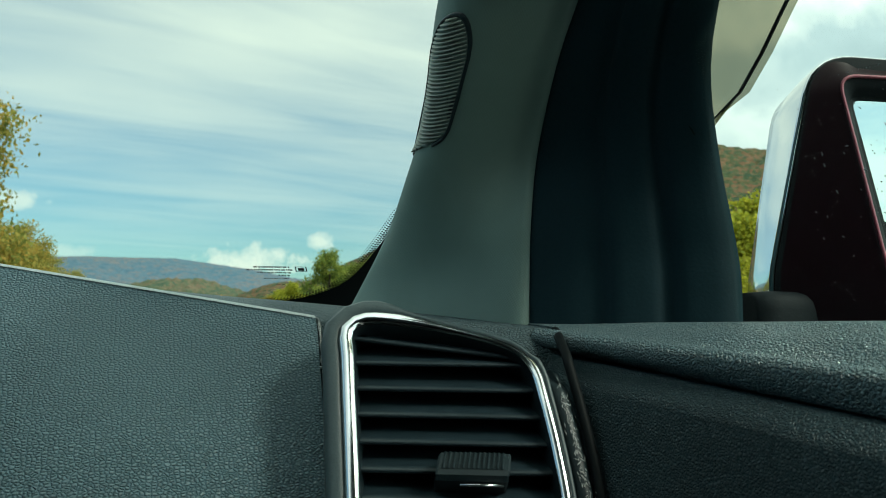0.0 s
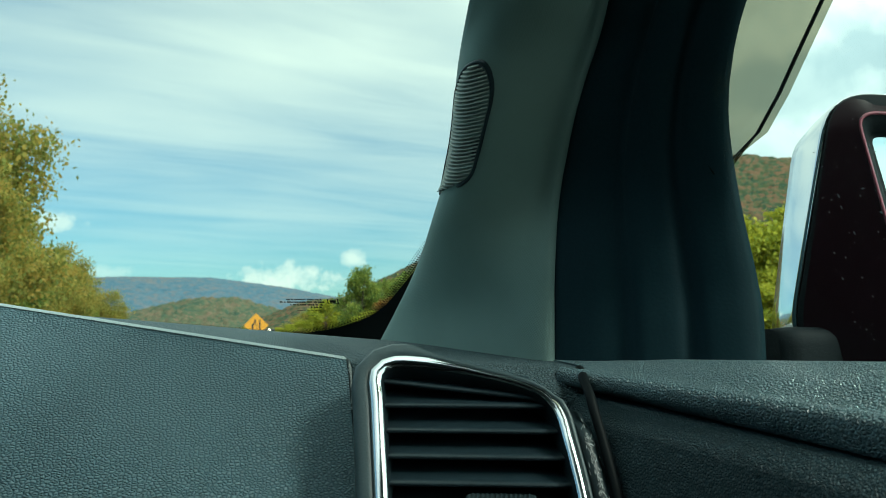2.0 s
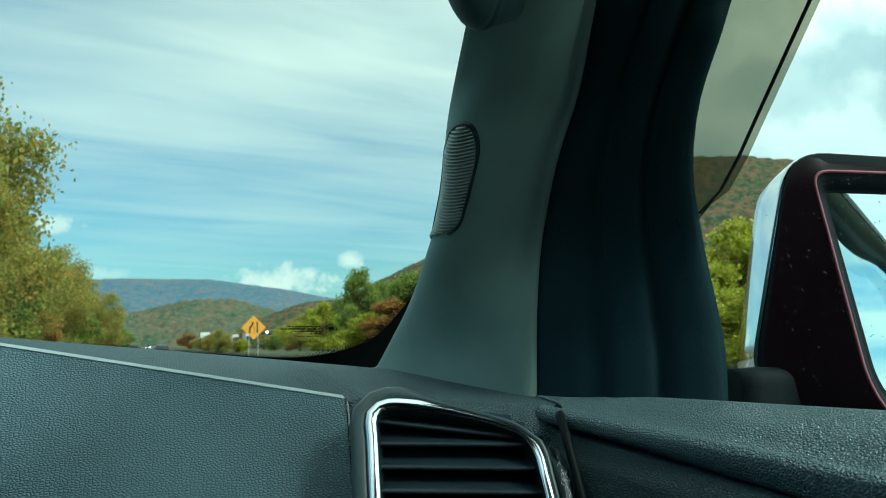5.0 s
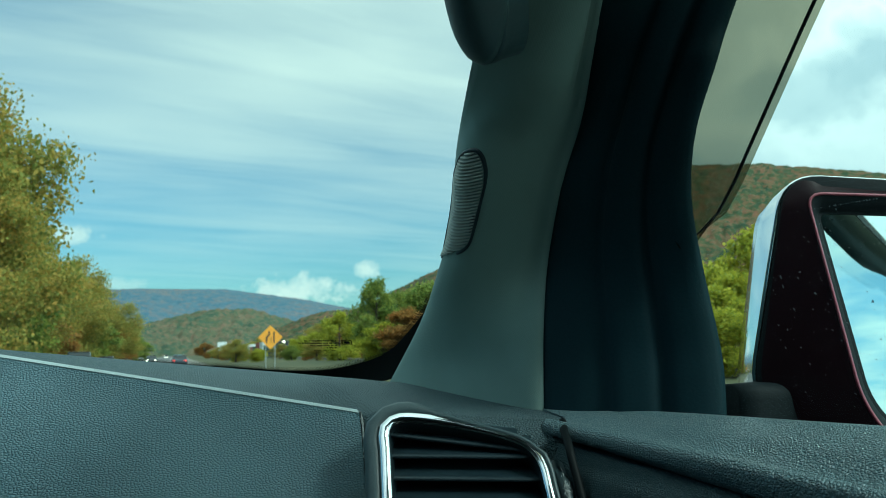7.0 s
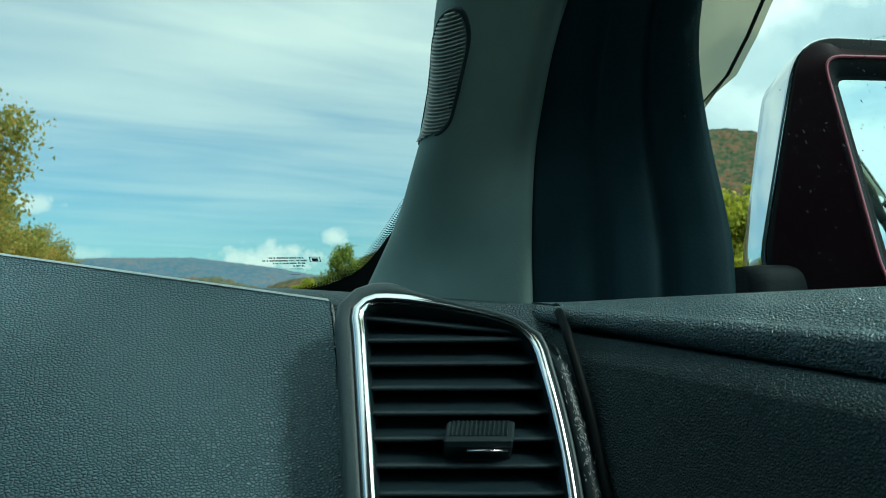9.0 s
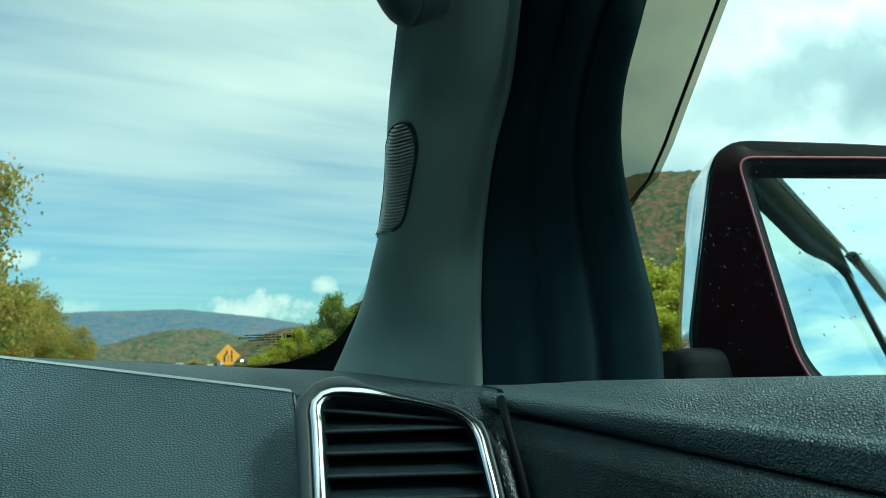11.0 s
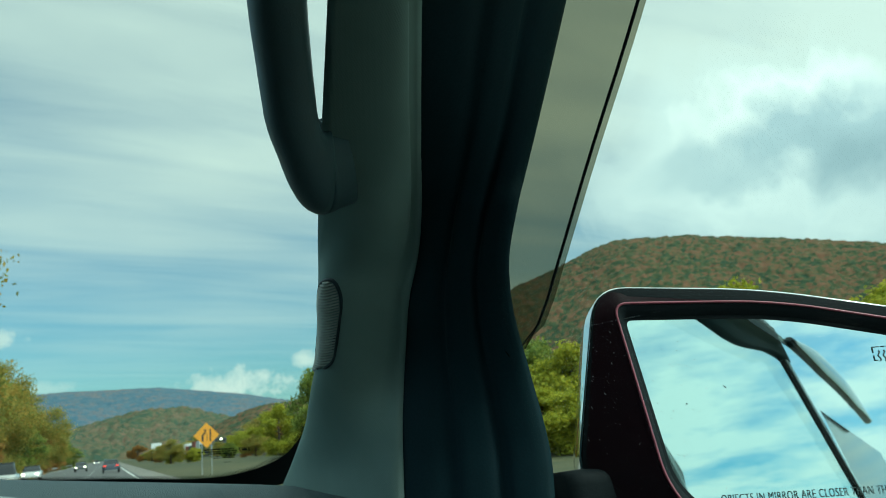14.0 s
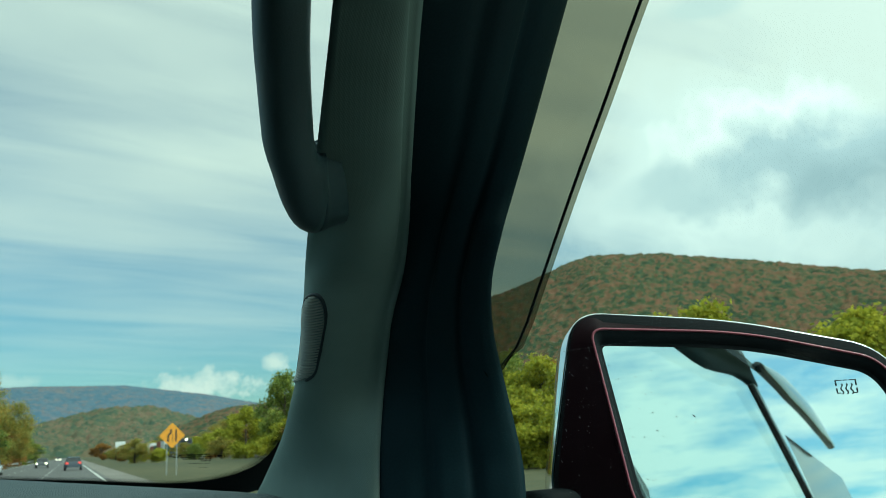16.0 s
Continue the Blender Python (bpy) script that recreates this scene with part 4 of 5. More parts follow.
    for k in (-1, 0, 1):
        tube(bm, [on_mr(c.x + k * 0.0042 + 0.0009 * math.sin(s * 1.3), c.y - 0.0058 + s * 0.0012, -0.0054) for s in range(8)], 0.00035, 5)
    part("heating_mark", bm, GREYINK, g, "small grey heated-mirror symbol")
    # arm to the door
    bm = bmesh.new()
    rows = []
    for x, y, top_z, half in ((0.338, 0.424, 1.5165, 0.026), (0.352, 0.424, 1.5175, 0.030), (0.38, 0.425, 1.5165, 0.034), (0.42, 0.430, 1.514, 0.034), (0.47, 0.425, 1.508, 0.032)):
        rows.append([Vector((x + 0.25 * q.x * 0, y + q.x, top_z - 0.035 + q.y)) for q in rounded([Vector((-half, 0.035)), Vector((half, 0.030)), Vector((half, -0.05)), Vector((-half, -0.05))], 0.012, 4)])
    grid(bm, rows, close_u=True, cap=True)
    part("arm", bm, RUBBER, t, "black plastic mirror arm")


build_mirror()


# ------------------------------------------------------------------ windscreen
def build_windscreen():
    t = thing("windscreen", (0.0, 0.9, 1.5), "large clear raked windscreen with black dotted border", "windscreen", kind="structure")
    bm = bmesh.new()
    rows = []
    for i in range(20):
        u = -1.35 + 1.55 * i / 19
        rows.append([on_ws(u, -0.13 + 0.95 * k / 8, 0.004) for k in range(9)])
    grid(bm, rows)
    g = part("glass_pane", bm, GLASS, t)
    g.visible_shadow = False
    # inner limit of the black border: along the foot, round the corner, up the pillar

    def flat(x, y, z):
        d = Vector((x, y, z)) - WS_P
        return Vector((d.dot(WS_X), d.dot(WS_Y), 0))

    edge = spline([flat(-1.30, 1.27, 1.56), flat(-0.55, 1.085, 1.556), flat(-0.17, 0.982, 1.547), flat(0.016, 0.936, 1.534), flat(0.113, 0.915, 1.526), flat(0.164, 0.888, 1.529), flat(0.200, 0.845, 1.544), flat(0.215, 0.78, 1.573), flat(0.222, 0.726, 1.598), flat(0.232, 0.66, 1.63), flat(0.225, 0.50, 1.72), flat(0.19, 0.20, 1.88)], 620)
    bm = bmesh.new()
    rows = []
    for i in range(0, 620, 4):
        tg = (edge[min(619, i + 4)] - edge[max(0, i - 4)]).normalized()
        nn = Vector((tg.y, -tg.x, 0))
        rows.append([on_ws(*(edge[i] + nn * d).xy, -0.0005) for d in (0.0075, 0.02, 0.06)])
    grid(bm, rows)
    b = part("black_border", bm, INK, t, "black printed border", smooth=False)
    verts, faces = [], []
    for i in range(0, 620):
        tg = (edge[min(619, i + 1)] - edge[max(0, i - 1)]).normalized()
        nn = Vector((tg.y, -tg.x, 0))
        for r, (d, rad) in enumerate(((-0.0012, 0.0007), (0.0010, 0.0010), (0.0036, 0.00135), (0.006, 0.0015))):
            c = edge[i] + nn * d + tg * (0.0015 if r % 2 else 0)
            k = len(verts)
            for j in range(6):
                a = math.pi * j / 3
                verts.append(on_ws(c.x + rad * math.cos(a), c.y + rad * math.sin(a), -0.0006))
            faces.append(tuple(range(k, k + 6)))
    tagged(raw("border_dot", verts, faces, INK, b), kind="stuff")
    # maker's print: a small box and rows of bars
    o = flat(0.110, 0.856, 1.555)
    e = flat(0.168, 0.836, 1.554)
    ex = (e - o).normalized()
    ey = Vector((-ex.y, ex.x, 0))
    bm = bmesh.new()

    def bar(x0, x1, y, h):
        bm.faces.new([bm.verts.new(on_ws(*(o + ex * a + ey * b).xy, -0.0007)) for a, b in ((x0, y), (x1, y), (x1, y + h), (x0, y + h))])

    rnd = random.Random(5)
    for y, x0, x1 in ((0.0, 0.006, 0.034), (-0.0042, 0.0, 0.036), (-0.0084, 0.008, 0.034), (-0.0126, 0.024, 0.033), (-0.0168, 0.012, 0.032), (-0.026, 0.020, 0.027)):
        x0, x1, y = x0 * 1.25, x1 * 1.25, y * 1.25
        x = x0
        while x < x1:
            w = rnd.uniform(0.0009, 0.0017)
            bar(x, min(x1, x + w), y, 0.0030 if y > -0.018 else 0.0012)
            x += w + (0.0004 if rnd.random() < 0.8 else 0.0016)
    for x0, x1, y, h in ((0.0385, 0.0475, 0.0016, 0.0008), (0.0385, 0.0475, -0.0055, 0.0008), (0.0385, 0.0393, -0.0055, 0.0075), (0.0467, 0.0475, -0.0055, 0.0075), (0.0405, 0.0455, -0.0040, 0.0042)):
        bar(x0 * 1.25, x1 * 1.25, y * 1.25, h * 1.25)
    part("maker_print", bm, INK, t, "tiny black maker's print on the glass", smooth=False)


build_windscreen()


# ------------------------------------------------------------------ rest of the cabin
def build_cabin():
    t = thing("cabin_shell", (-0.4, -0.6, 1.0), "unseen plain car cabin with grey headliner, windows blocked against light", "car interior", kind="structure")
    def roof_z(x, y):
        return 1.905 + 0.08 * math.sin(math.pi * min(1.0, (0.06 - y) / 2.2 * 0.9 + 0.1)) - 0.09 * abs((x + 0.45) / 0.75) ** 3

    # headliner in a front and a rear length, over both seats
    # unseen; front edge set back to let windscreen light onto the dash
    for y0, y1 in ((0.04, -0.90), (-0.90, -2.12)):
        bm = bmesh.new()
        rows = []
        for i in range(9):
            y = y0 + (y1 - y0) * i / 8
            x1 = 0.25
            rows.append([Vector((-1.2 + (x1 + 1.2) * k / 8, y, roof_z(-1.2 + 1.45 * k / 8, y))) for k in range(9)])
        grid(bm, rows)
        r = bmesh.ops.extrude_face_region(bm, geom=list(bm.faces))
        bmesh.ops.translate(bm, verts=[v for v in r["geom"] if isinstance(v, bmesh.types.BMVert)], vec=(0, 0, 0.03))
        part("headliner", bm, LINER, t)
    # unseen shell; walls across the side and rear windows are added to block light
    for name, size, m in (("floor_pan", (1.6, 3.0, 0.04), pose(-0.4, -0.4, 0.62)), ("rear_wall", (1.44, 0.05, 1.34), pose(-0.49, -2.1, 1.27)), ("driver_window_block", (0.06, 2.85, 0.50), pose(-1.2, -0.70, 1.66)), ("driver_door", (0.06, 2.6, 0.80), pose(-1.2, -0.8, 1.04)), ("firewall", (1.7, 0.05, 0.85), pose(-0.45, 0.98, 1.03)), ("rear_side_panel", (0.05, 1.3, 0.8), pose(0.30, -1.45, 1.04)), ("rear_side_block", (0.05, 1.62, 0.56), pose(0.222, -1.30, 1.66))):
        bm = bmesh.new()
        box(bm, size, m, 0.015)
        part(name, bm, CABIN, t)
    # outer body that closes the car below and in front
    bm = bmesh.new()
    rows = []
    for x, drop in ((-1.27, 0.10), (-1.22, 0.03), (-1.05, 0.0), (-0.45, -0.02), (0.15, 0.0), (0.34, 0.03), (0.39, 0.10)):
        rows.append([Vector((x, y, z - drop)) for y, z in ((1.02, 1.36), (1.30, 1.34), (1.65, 1.29), (1.88, 1.20), (1.95, 1.08), (1.97, 0.55), (1.90, 0.42))])
    grid(bm, rows)
    part("bonnet", bm, MAROON, t, "dark red bonnet and nose")
    bm = bmesh.new()
    box(bm, (1.62, 4.0, 0.30), pose(-0.44, -0.12, 0.44), 0.06)
    part("underbody", bm, RUBBER, t)
    for x in (-1.15, 0.27):
        for y in (-1.45, 1.30):
            bm = bmesh.new()
            disc(bm, Vector((x, y, 0.39)), 0.36, (1, 0, 0), 24, 0.24)
            w = part("wheel", bm, RUBBER, t)
            bm = bmesh.new()
            disc(bm, Vector((x + (0.10 if x > 0 else -0.10), y, 0.39)), 0.22, (1, 0, 0), 18, 0.06)
            part("rim", bm, CHROME, w)


build_cabin()


# ------------------------------------------------------------------ country outside
def ground_material(name, a, b, scale):
    m, nt, bs = material(name)
    co = coords(nt)
    n1 = node(nt, "ShaderNodeTexNoise", Vector=co, Scale=scale, Detail=6.0, Roughness=0.6).outputs[0]
    n2 = node(nt, "ShaderNodeTexNoise", Vector=co, Scale=scale * 0.03, Detail=3.0).outputs[0]
    k = math_node(nt, "MULTIPLY", math_node(nt, "ADD", n1, n2), 0.5)
    nt.links.new(ramp(nt, k, [(0.38, a), (0.62, b)]), bs.inputs["Base Color"])
    bs.inputs["Roughness"].default_value = 0.9
    bump(nt, n1, 0.4, 0.05, bs)
    return m


GRASS = ground_material("verge_grass", (0.034, 0.048, 0.015), (0.110, 0.096, 0.040), 0.6)
ASPHALT = ground_material("road_asphalt", (0.10, 0.10, 0.10), (0.15, 0.15, 0.145), 4.0)
GRAVEL = ground_material("gravel_shoulder", (0.16, 0.15, 0.13), (0.26, 0.24, 0.21), 6.0)
BALLAST = ground_material("dark_ballast", (0.045, 0.038, 0.028), (0.085, 0.070, 0.050), 3.0)
LINE = surface("road_paint", (0.7, 0.7, 0.66), 0.7, 0.2, 8.0)
BARK = surface("tree_bark", (0.10, 0.075, 0.055), 0.9, 0.4, 12.0, vary=0.35)
STEEL = surface("galvanised_steel", (0.42, 0.43, 0.43), 0.45, 0.1, 10.0, metal=0.7)
SIGNY = surface("sign_orange", (0.85, 0.36, 0.03), 0.5, 0.0, 3.0, vary=0.05)
SIGNB = surface("sign_black", (0.02, 0.02, 0.02), 0.5)
WHITE = surface("white_panel", (0.72, 0.73, 0.72), 0.5, 0.0, 3.0)
TYRE = surface("tyre_rubber", (0.02, 0.02, 0.02), 0.8)
DARKGLASS = surface("dark_car_glass", (0.02, 0.025, 0.03), 0.08, 0.0, 2.0)
LAMP = emitter("headlight_lamp", (1.0, 0.86, 0.6), 6.0)
TAIL = emitter("tail_lamp", (0.9, 0.05, 0.03), 0.8)


def forest(name, stops, cell, wide, gap_shade=0.85):
    """Woods seen from afar: each crown takes a tone of its own."""
    m, nt, bs = material(name)
    co = coords(nt)
    v = node(nt, "ShaderNodeTexVoronoi", Vector=co, Scale=1.0 / cell)
    pick = node(nt, "ShaderNodeSeparateColor", Color=v.outputs["Color"]).outputs[0]
    area = node(nt, "ShaderNodeTexNoise", Vector=co, Scale=1.0 / wide, Detail=3.0).outputs[0]
    fine = node(nt, "ShaderNodeTexNoise", Vector=co, Scale=4.0 / cell, Detail=4.0).outputs[0]
    k = math_node(nt, "ADD", math_node(nt, "MULTIPLY", pick, 0.44), math_node(nt, "MULTIPLY_ADD", area, 0.72, -0.04))
    c = ramp(nt, k, stops)
    # fine noise darkens the colour in place of shade between the crowns
    c = mix_rgb(nt, gap_shade, c, ramp(nt, fine, [(0.34, (0.28, 0.30, 0.30)), (0.66, (1.3, 1.3, 1.3))]), "MULTIPLY")
    nt.links.new(c, bs.inputs["Base Color"])
    bs.inputs["Roughness"].default_value = 0.95
    bs.inputs["Specular IOR Level"].default_value = 0.1
    return m


WOODS = forest("autumn_woods", [(0.30, (0.040, 0.068, 0.040)), (0.45, (0.066, 0.088, 0.044)), (0.54, (0.105, 0.098, 0.050)), (0.63, (0.150, 0.100, 0.056)), (0.78, (0.180, 0.098, 0.060))], 3.0, 13.0, 0.5)
# paler than the near woods: some distance haze is mixed into these tones
WOODS_MID = forest("mid_woods_hazed", [(0.28, (0.060, 0.095, 0.068)), (0.46, (0.090, 0.112, 0.068)), (0.62, (0.140, 0.122, 0.076)), (0.80, (0.180, 0.128, 0.088))], 6.0, 70.0, 0.2)
# blue of the distance haze is put into the far woods' colour
WOODS_FAR = forest("far_woods_hazed", [(0.30, (0.085, 0.150, 0.205)), (0.48, (0.105, 0.165, 0.215)), (0.62, (0.145, 0.165, 0.195)), (0.80, (0.185, 0.175, 0.180))], 24.0, 420.0, 0.25)


def ridge(name, crest, dist, deep, crown, step, mat, label, seed, lump=0.85):
    """A wooded ridge whose skyline stands at the given azimuths and heights in degrees, dist metres off."""
    rng = np.random.default_rng(seed)
    az0, az1 = crest[0][0], crest[-1][0]
    na = int(np.radians(az1 - az0) * dist / step)
    nd = int(deep / step)
    az = np.linspace(az0, az1, na)
    el = np.interp(az, [c[0] for c in crest], [c[1] for c in crest])
    ker = np.hanning(max(3, na // 24))
    el = np.convolve(np.pad(el, len(ker) // 2, mode="edge"), ker / ker.sum(), mode="valid")[:na]
    rows = np.concatenate([np.linspace(0, 1, nd), [1.06, 1.2, 1.6]])
    A, K = np.meshgrid(np.radians(az), rows)
    E = np.broadcast_to(el, A.shape)
    R = dist - deep * (1 - K)
    top = dist * np.tan(np.radians(E))
    S = np.where(K <= 1, np.sin(np.clip(K, 0, 1) * np.pi / 2) ** 1.1, np.clip(1 - (K - 1) * 1.5, 0, 1))
    Z = 1.5 + R * np.tan(np.radians(np.clip(E - np.degrees(crown * 0.55 / dist), 0.2, 90) * S)) * np.where(K <= 1, 1.0, 1.0)
    # gullies and shoulders
    for f, amp in ((3.1, 0.05), (7.3, 0.03)):
        Z += top * amp * np.sin(A * f * 6 + seed) * np.sin(K * f + seed * 2) * np.clip(1 - K, 0, 1) ** 1.2 * 1.2
    # crowns
    px, py = A * dist / crown, R / crown
    ix, iy = np.floor(px).astype(int), np.floor(py).astype(int)
    best = np.full(px.shape, 9.0)
    size = np.zeros(px.shape)

    def rand(i, j, k):
        h = np.sin(i * 127.1 + j * 311.7 + k * 74.7 + seed * 13.3) * 43758.5453
        return h - np.floor(h)

    for dx in (-1, 0, 1):
        for dy in (-1, 0, 1):
            gx, gy = ix + dx, iy + dy
            cx, cy = gx + rand(gx, gy, 1), gy + rand(gx, gy, 2)
            d = np.hypot(px - cx, py - cy)
            near = d < best
            best = np.where(near, d, best)
            size = np.where(near, 0.55 + 0.6 * rand(gx, gy, 3), size)
    Z += crown * lump * size * np.sqrt(np.clip(1 - (best / 0.85) ** 2, 0, 1)) + rng.normal(0, crown * 0.04, Z.shape)
    Z[0, :] = -2
    Z[-1, :] = -2
    V = np.stack([np.sin(A) * R, np.cos(A) * R, Z], -1).reshape(-1, 3)
    nr = len(rows)
    i = np.arange(nr - 1)[:, None] * na + np.arange(na - 1)[None, :]
    F = np.stack([i, i + 1, i + na + 1, i + na], -1).reshape(-1, 4)
    me = bpy.data.meshes.new(name)
    me.from_pydata(V.tolist(), [], F.tolist())
    me.update()
    ob = add_mesh(name, me, mat, None, smooth=True)
    return tagged(ob, label, "hill", kind="structure")


ridge("backdrop_far_mountain", [(-40, 3.2), (-12, 3.8), (-6, 4.0), (-3, 4.2), (3, 4.17), (8, 3.45), (11.6, 2.7), (16, 1.9), (26, 1.2)], 4200, 1300, 18.0, 8.5, WOODS_FAR, "long wooded mountain far off, haze painted in as blue-grey", 1, 0.45)
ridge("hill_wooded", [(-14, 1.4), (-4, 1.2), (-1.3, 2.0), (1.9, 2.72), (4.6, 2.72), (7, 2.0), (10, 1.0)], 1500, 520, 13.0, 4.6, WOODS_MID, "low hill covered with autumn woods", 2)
ridge("mountain_wooded", [(5.5, 1.2), (7.5, 2.1), (9, 2.6), (12, 2.8), (14, 4.0), (16, 4.9), (22, 7.6), (29, 9.9), (30.5, 10.5), (33, 11.4), (37.5, 11.2), (44, 10.05), (51, 8.5), (60, 7.4), (84, 5.0)], 760, 230, 5.6, 1.7, WOODS, "steep mountainside covered with autumn woods", 3, 0.6)

bm = bmesh.new()
bmesh.ops.create_circle(bm, cap_ends=True, segments=96, radius=4800)
tagged(part("ground", bm, GRASS, None, smooth=False), "grassy valley floor", "ground", kind="structure")


def strip(name, x0, x1, z, y0, y1, mat, label, cat):
    bm = bmesh.new()
    rows = []
    n = 40
    for i in range(n + 1):
        y = y0 + (y1 - y0) * i / n
        rows.append([Vector((x0, y, z - 0.03)), Vector((x0, y, z)), Vector((x1, y, z)), Vector((x1, y, z - 0.03))])
    grid(bm, rows)
    return tagged(part(name, bm, mat, None, smooth=False), label, cat, kind="structure")


strip("road", -9.6, 2.4, 0.03, -400, 1300, ASPHALT, "grey asphalt highway", "road")
strip("shoulder", 2.4, 4.2, 0.022, -400, 1300, GRAVEL, "gravel road shoulder", "road shoulder")
for name, x, label in (("road_line", 2.0, "white edge line"), ("road_line", -9.2, "white edge line")):
    strip(name, x - 0.08, x + 0.08, 0.038, -200, 900, LINE, label, "road marking")
bm = bmesh.new()
for x in (-1.9, -5.6):
    for k in range(70):
        y = -60 + k * 12.0
        grid(bm, [[Vector((x - 0.07, y, 0.038)), Vector((x + 0.07, y, 0.038))], [Vector((x - 0.07, y + 3.2, 0.038)), Vector((x + 0.07, y + 3.2, 0.038))]])
tagged(part("lane_dashes", bm, LINE, None, smooth=False), "broken white lane lines", "road marking", kind="structure")


def build_guardrail():
    t = thing("guardrail", (-10.4, 100, 0), "grey galvanised steel roadside guardrail", "guardrail")
    bm = bmesh.new()
    prof = [(0.0, 0.45), (0.05, 0.49), (0.05, 0.53), (0.0, 0.58), (0.0, 0.62), (0.05, 0.67), (0.05, 0.71), (0.0, 0.75)]
    grid(bm, [[Vector((-10.4 + a, y, b)) for a, b in prof] for y in (15, 60, 120, 200, 320)])
    part("beam", bm, STEEL, t)
    for k in range(36):
        bm = bmesh.new()
        box(bm, (0.10, 0.12, 0.75), pose(-10.48, 16 + k * 6.0, 0.375))
        part("post", bm, STEEL, t, smooth=False)


build_guardrail()


# ------------------------------------------------------------------ trees
def leaves(name, stops):
    m, nt, bs = material(name)
    geo = node(nt, "ShaderNodeNewGeometry").outputs["Random Per Island"]
    co = coords(nt)
    area = node(nt, "ShaderNodeTexNoise", Vector=co, Scale=0.45, Detail=3.0).outputs[0]
    k = math_node(nt, "ADD", math_node(nt, "MULTIPLY", geo, 0.45), math_node(nt, "MULTIPLY", area, 0.6))
    c = ramp(nt, k, stops)
    nt.links.new(c, bs.inputs["Base Color"])
    bs.inputs["Roughness"].default_value = 0.7
    bs.inputs["Specular IOR Level"].default_value = 0.2
    tr = node(nt, "ShaderNodeBsdfTranslucent", Color=c)
    mx = node(nt, "ShaderNodeMixShader", i0=0.45, i1=bs.outputs[0], i2=tr.outputs[0])
    nt.links.new(mx.outputs[0], nt.nodes["Material Output"].inputs[0])
    return m


OLIVE = leaves("olive_autumn_leaves", [(0.2, (0.17, 0.22, 0.055)), (0.45, (0.30, 0.30, 0.07)), (0.66, (0.47, 0.35, 0.08)), (0.88, (0.60, 0.36, 0.09))])
GREEN = leaves("green_leaves", [(0.2, (0.10, 0.16, 0.045)), (0.5, (0.22, 0.28, 0.06)), (0.8, (0.40, 0.40, 0.08))])
YELLOW = leaves("yellow_green_leaves", [(0.2, (0.18, 0.22, 0.03)), (0.5, (0.38, 0.39, 0.045)), (0.8, (0.60, 0.53, 0.06))])
RUST = leaves("rust_leaves", [(0.2, (0.150, 0.112, 0.038)), (0.5, (0.330, 0.188, 0.053)), (0.8, (0.540, 0.255, 0.068))])


def build_tree(height, spread, mat, seed, label, count=5200, leaf=0.30, low=0.18):
    """A broadleaf tree at the origin: tapered trunk, limbs, and a crown of many leaf clumps."""
    rnd = random.Random(seed)
    rng = np.random.default_rng(seed)
    t = thing("tree", (0, 0, 0), label, "tree", "roadside trees")
    bm = bmesh.new()
    lean = Vector((rnd.uniform(-0.05, 0.05), rnd.uniform(-0.05, 0.05), 1))
    path = [lean * (height * 0.8 * k / 7) + Vector((rnd.uniform(-0.1, 0.1), rnd.uniform(-0.1, 0.1), 0)) * (k / 7) for k in range(8)]
    tube(bm, path, [0.028 * height * (1 - 0.11 * k) for k in range(8)], 9)
    part("trunk", bm, BARK, t)
    tips = []
    bm = bmesh.new()
    for k in range(26):
        f = low + (0.92 - low) * (k + rnd.random()) / 26
        a = rnd.uniform(0, 2 * math.pi)
        prof = math.sin(math.pi * min(1, (f - low + 0.12) / (1.10 - low))) ** 0.7
        reach = spread * prof * rnd.uniform(0.55, 1.1)
        p = lean * (height * 0.8 * f)
        e = p + Vector((math.cos(a) * reach, math.sin(a) * reach, height * rnd.uniform(0.06, 0.2)))
        m = p.lerp(e, 0.5) + Vector((0, 0, reach * 0.1))
        tube(bm, [p, m, e], [0.009 * height * (1 - 0.5 * f), 0.005 * height * (1 - 0.5 * f), 0.001 * height], 5)
        tips += [(e, 1.0), (m, 0.8), (m.lerp(e, 0.6) + Vector((rnd.gauss(0, 0.5), rnd.gauss(0, 0.5), rnd.gauss(0.2, 0.4))), 0.9)]
    for k in range(14):
        a = rnd.uniform(0, 2 * math.pi)
        r = spread * rnd.uniform(0.2, 0.85)
        tips.append((Vector((math.cos(a) * r, math.sin(a) * r, height * rnd.uniform(0.03, 0.22 + low))), 0.9))
    tips += [(lean * (height * 0.9), 0.9), (lean * (height * 0.84), 1.0)]
    part("limb", bm, BARK, t)
    # leaf clumps around the limb ends
    w = np.array([s for _, s in tips])
    pick = rng.choice(len(tips), count, p=w / w.sum())
    cen = np.array([tuple(p) for p, _ in tips])[pick]
    clump = spread * 0.23
    off = rng.normal(0, 1, (count, 3))
    off *= (clump * rng.uniform(0.35, 1.0, (count, 1))) / np.linalg.norm(off, axis=1, keepdims=True) ** 0.5
    off[:, 2] *= 0.7
    c = cen + off
    u = rng.normal(0, 1, (count, 3))
    u /= np.linalg.norm(u, axis=1, keepdims=True)
    v = np.cross(u, rng.normal(0, 1, (count, 3)))
    v /= np.linalg.norm(v, axis=1, keepdims=True)
    s = leaf * rng.uniform(0.5, 1.2, (count, 1))
    quad = np.stack([c + u * s, c + v * s * 0.7, c - u * s, c - v * s * 0.7], 1)
    quad += rng.normal(0, leaf * 0.12, quad.shape)
    V = quad.reshape(-1, 3)
    F = np.arange(count * 4).reshape(-1, 4)
    raw("crown", V, F, mat, t)
    return t


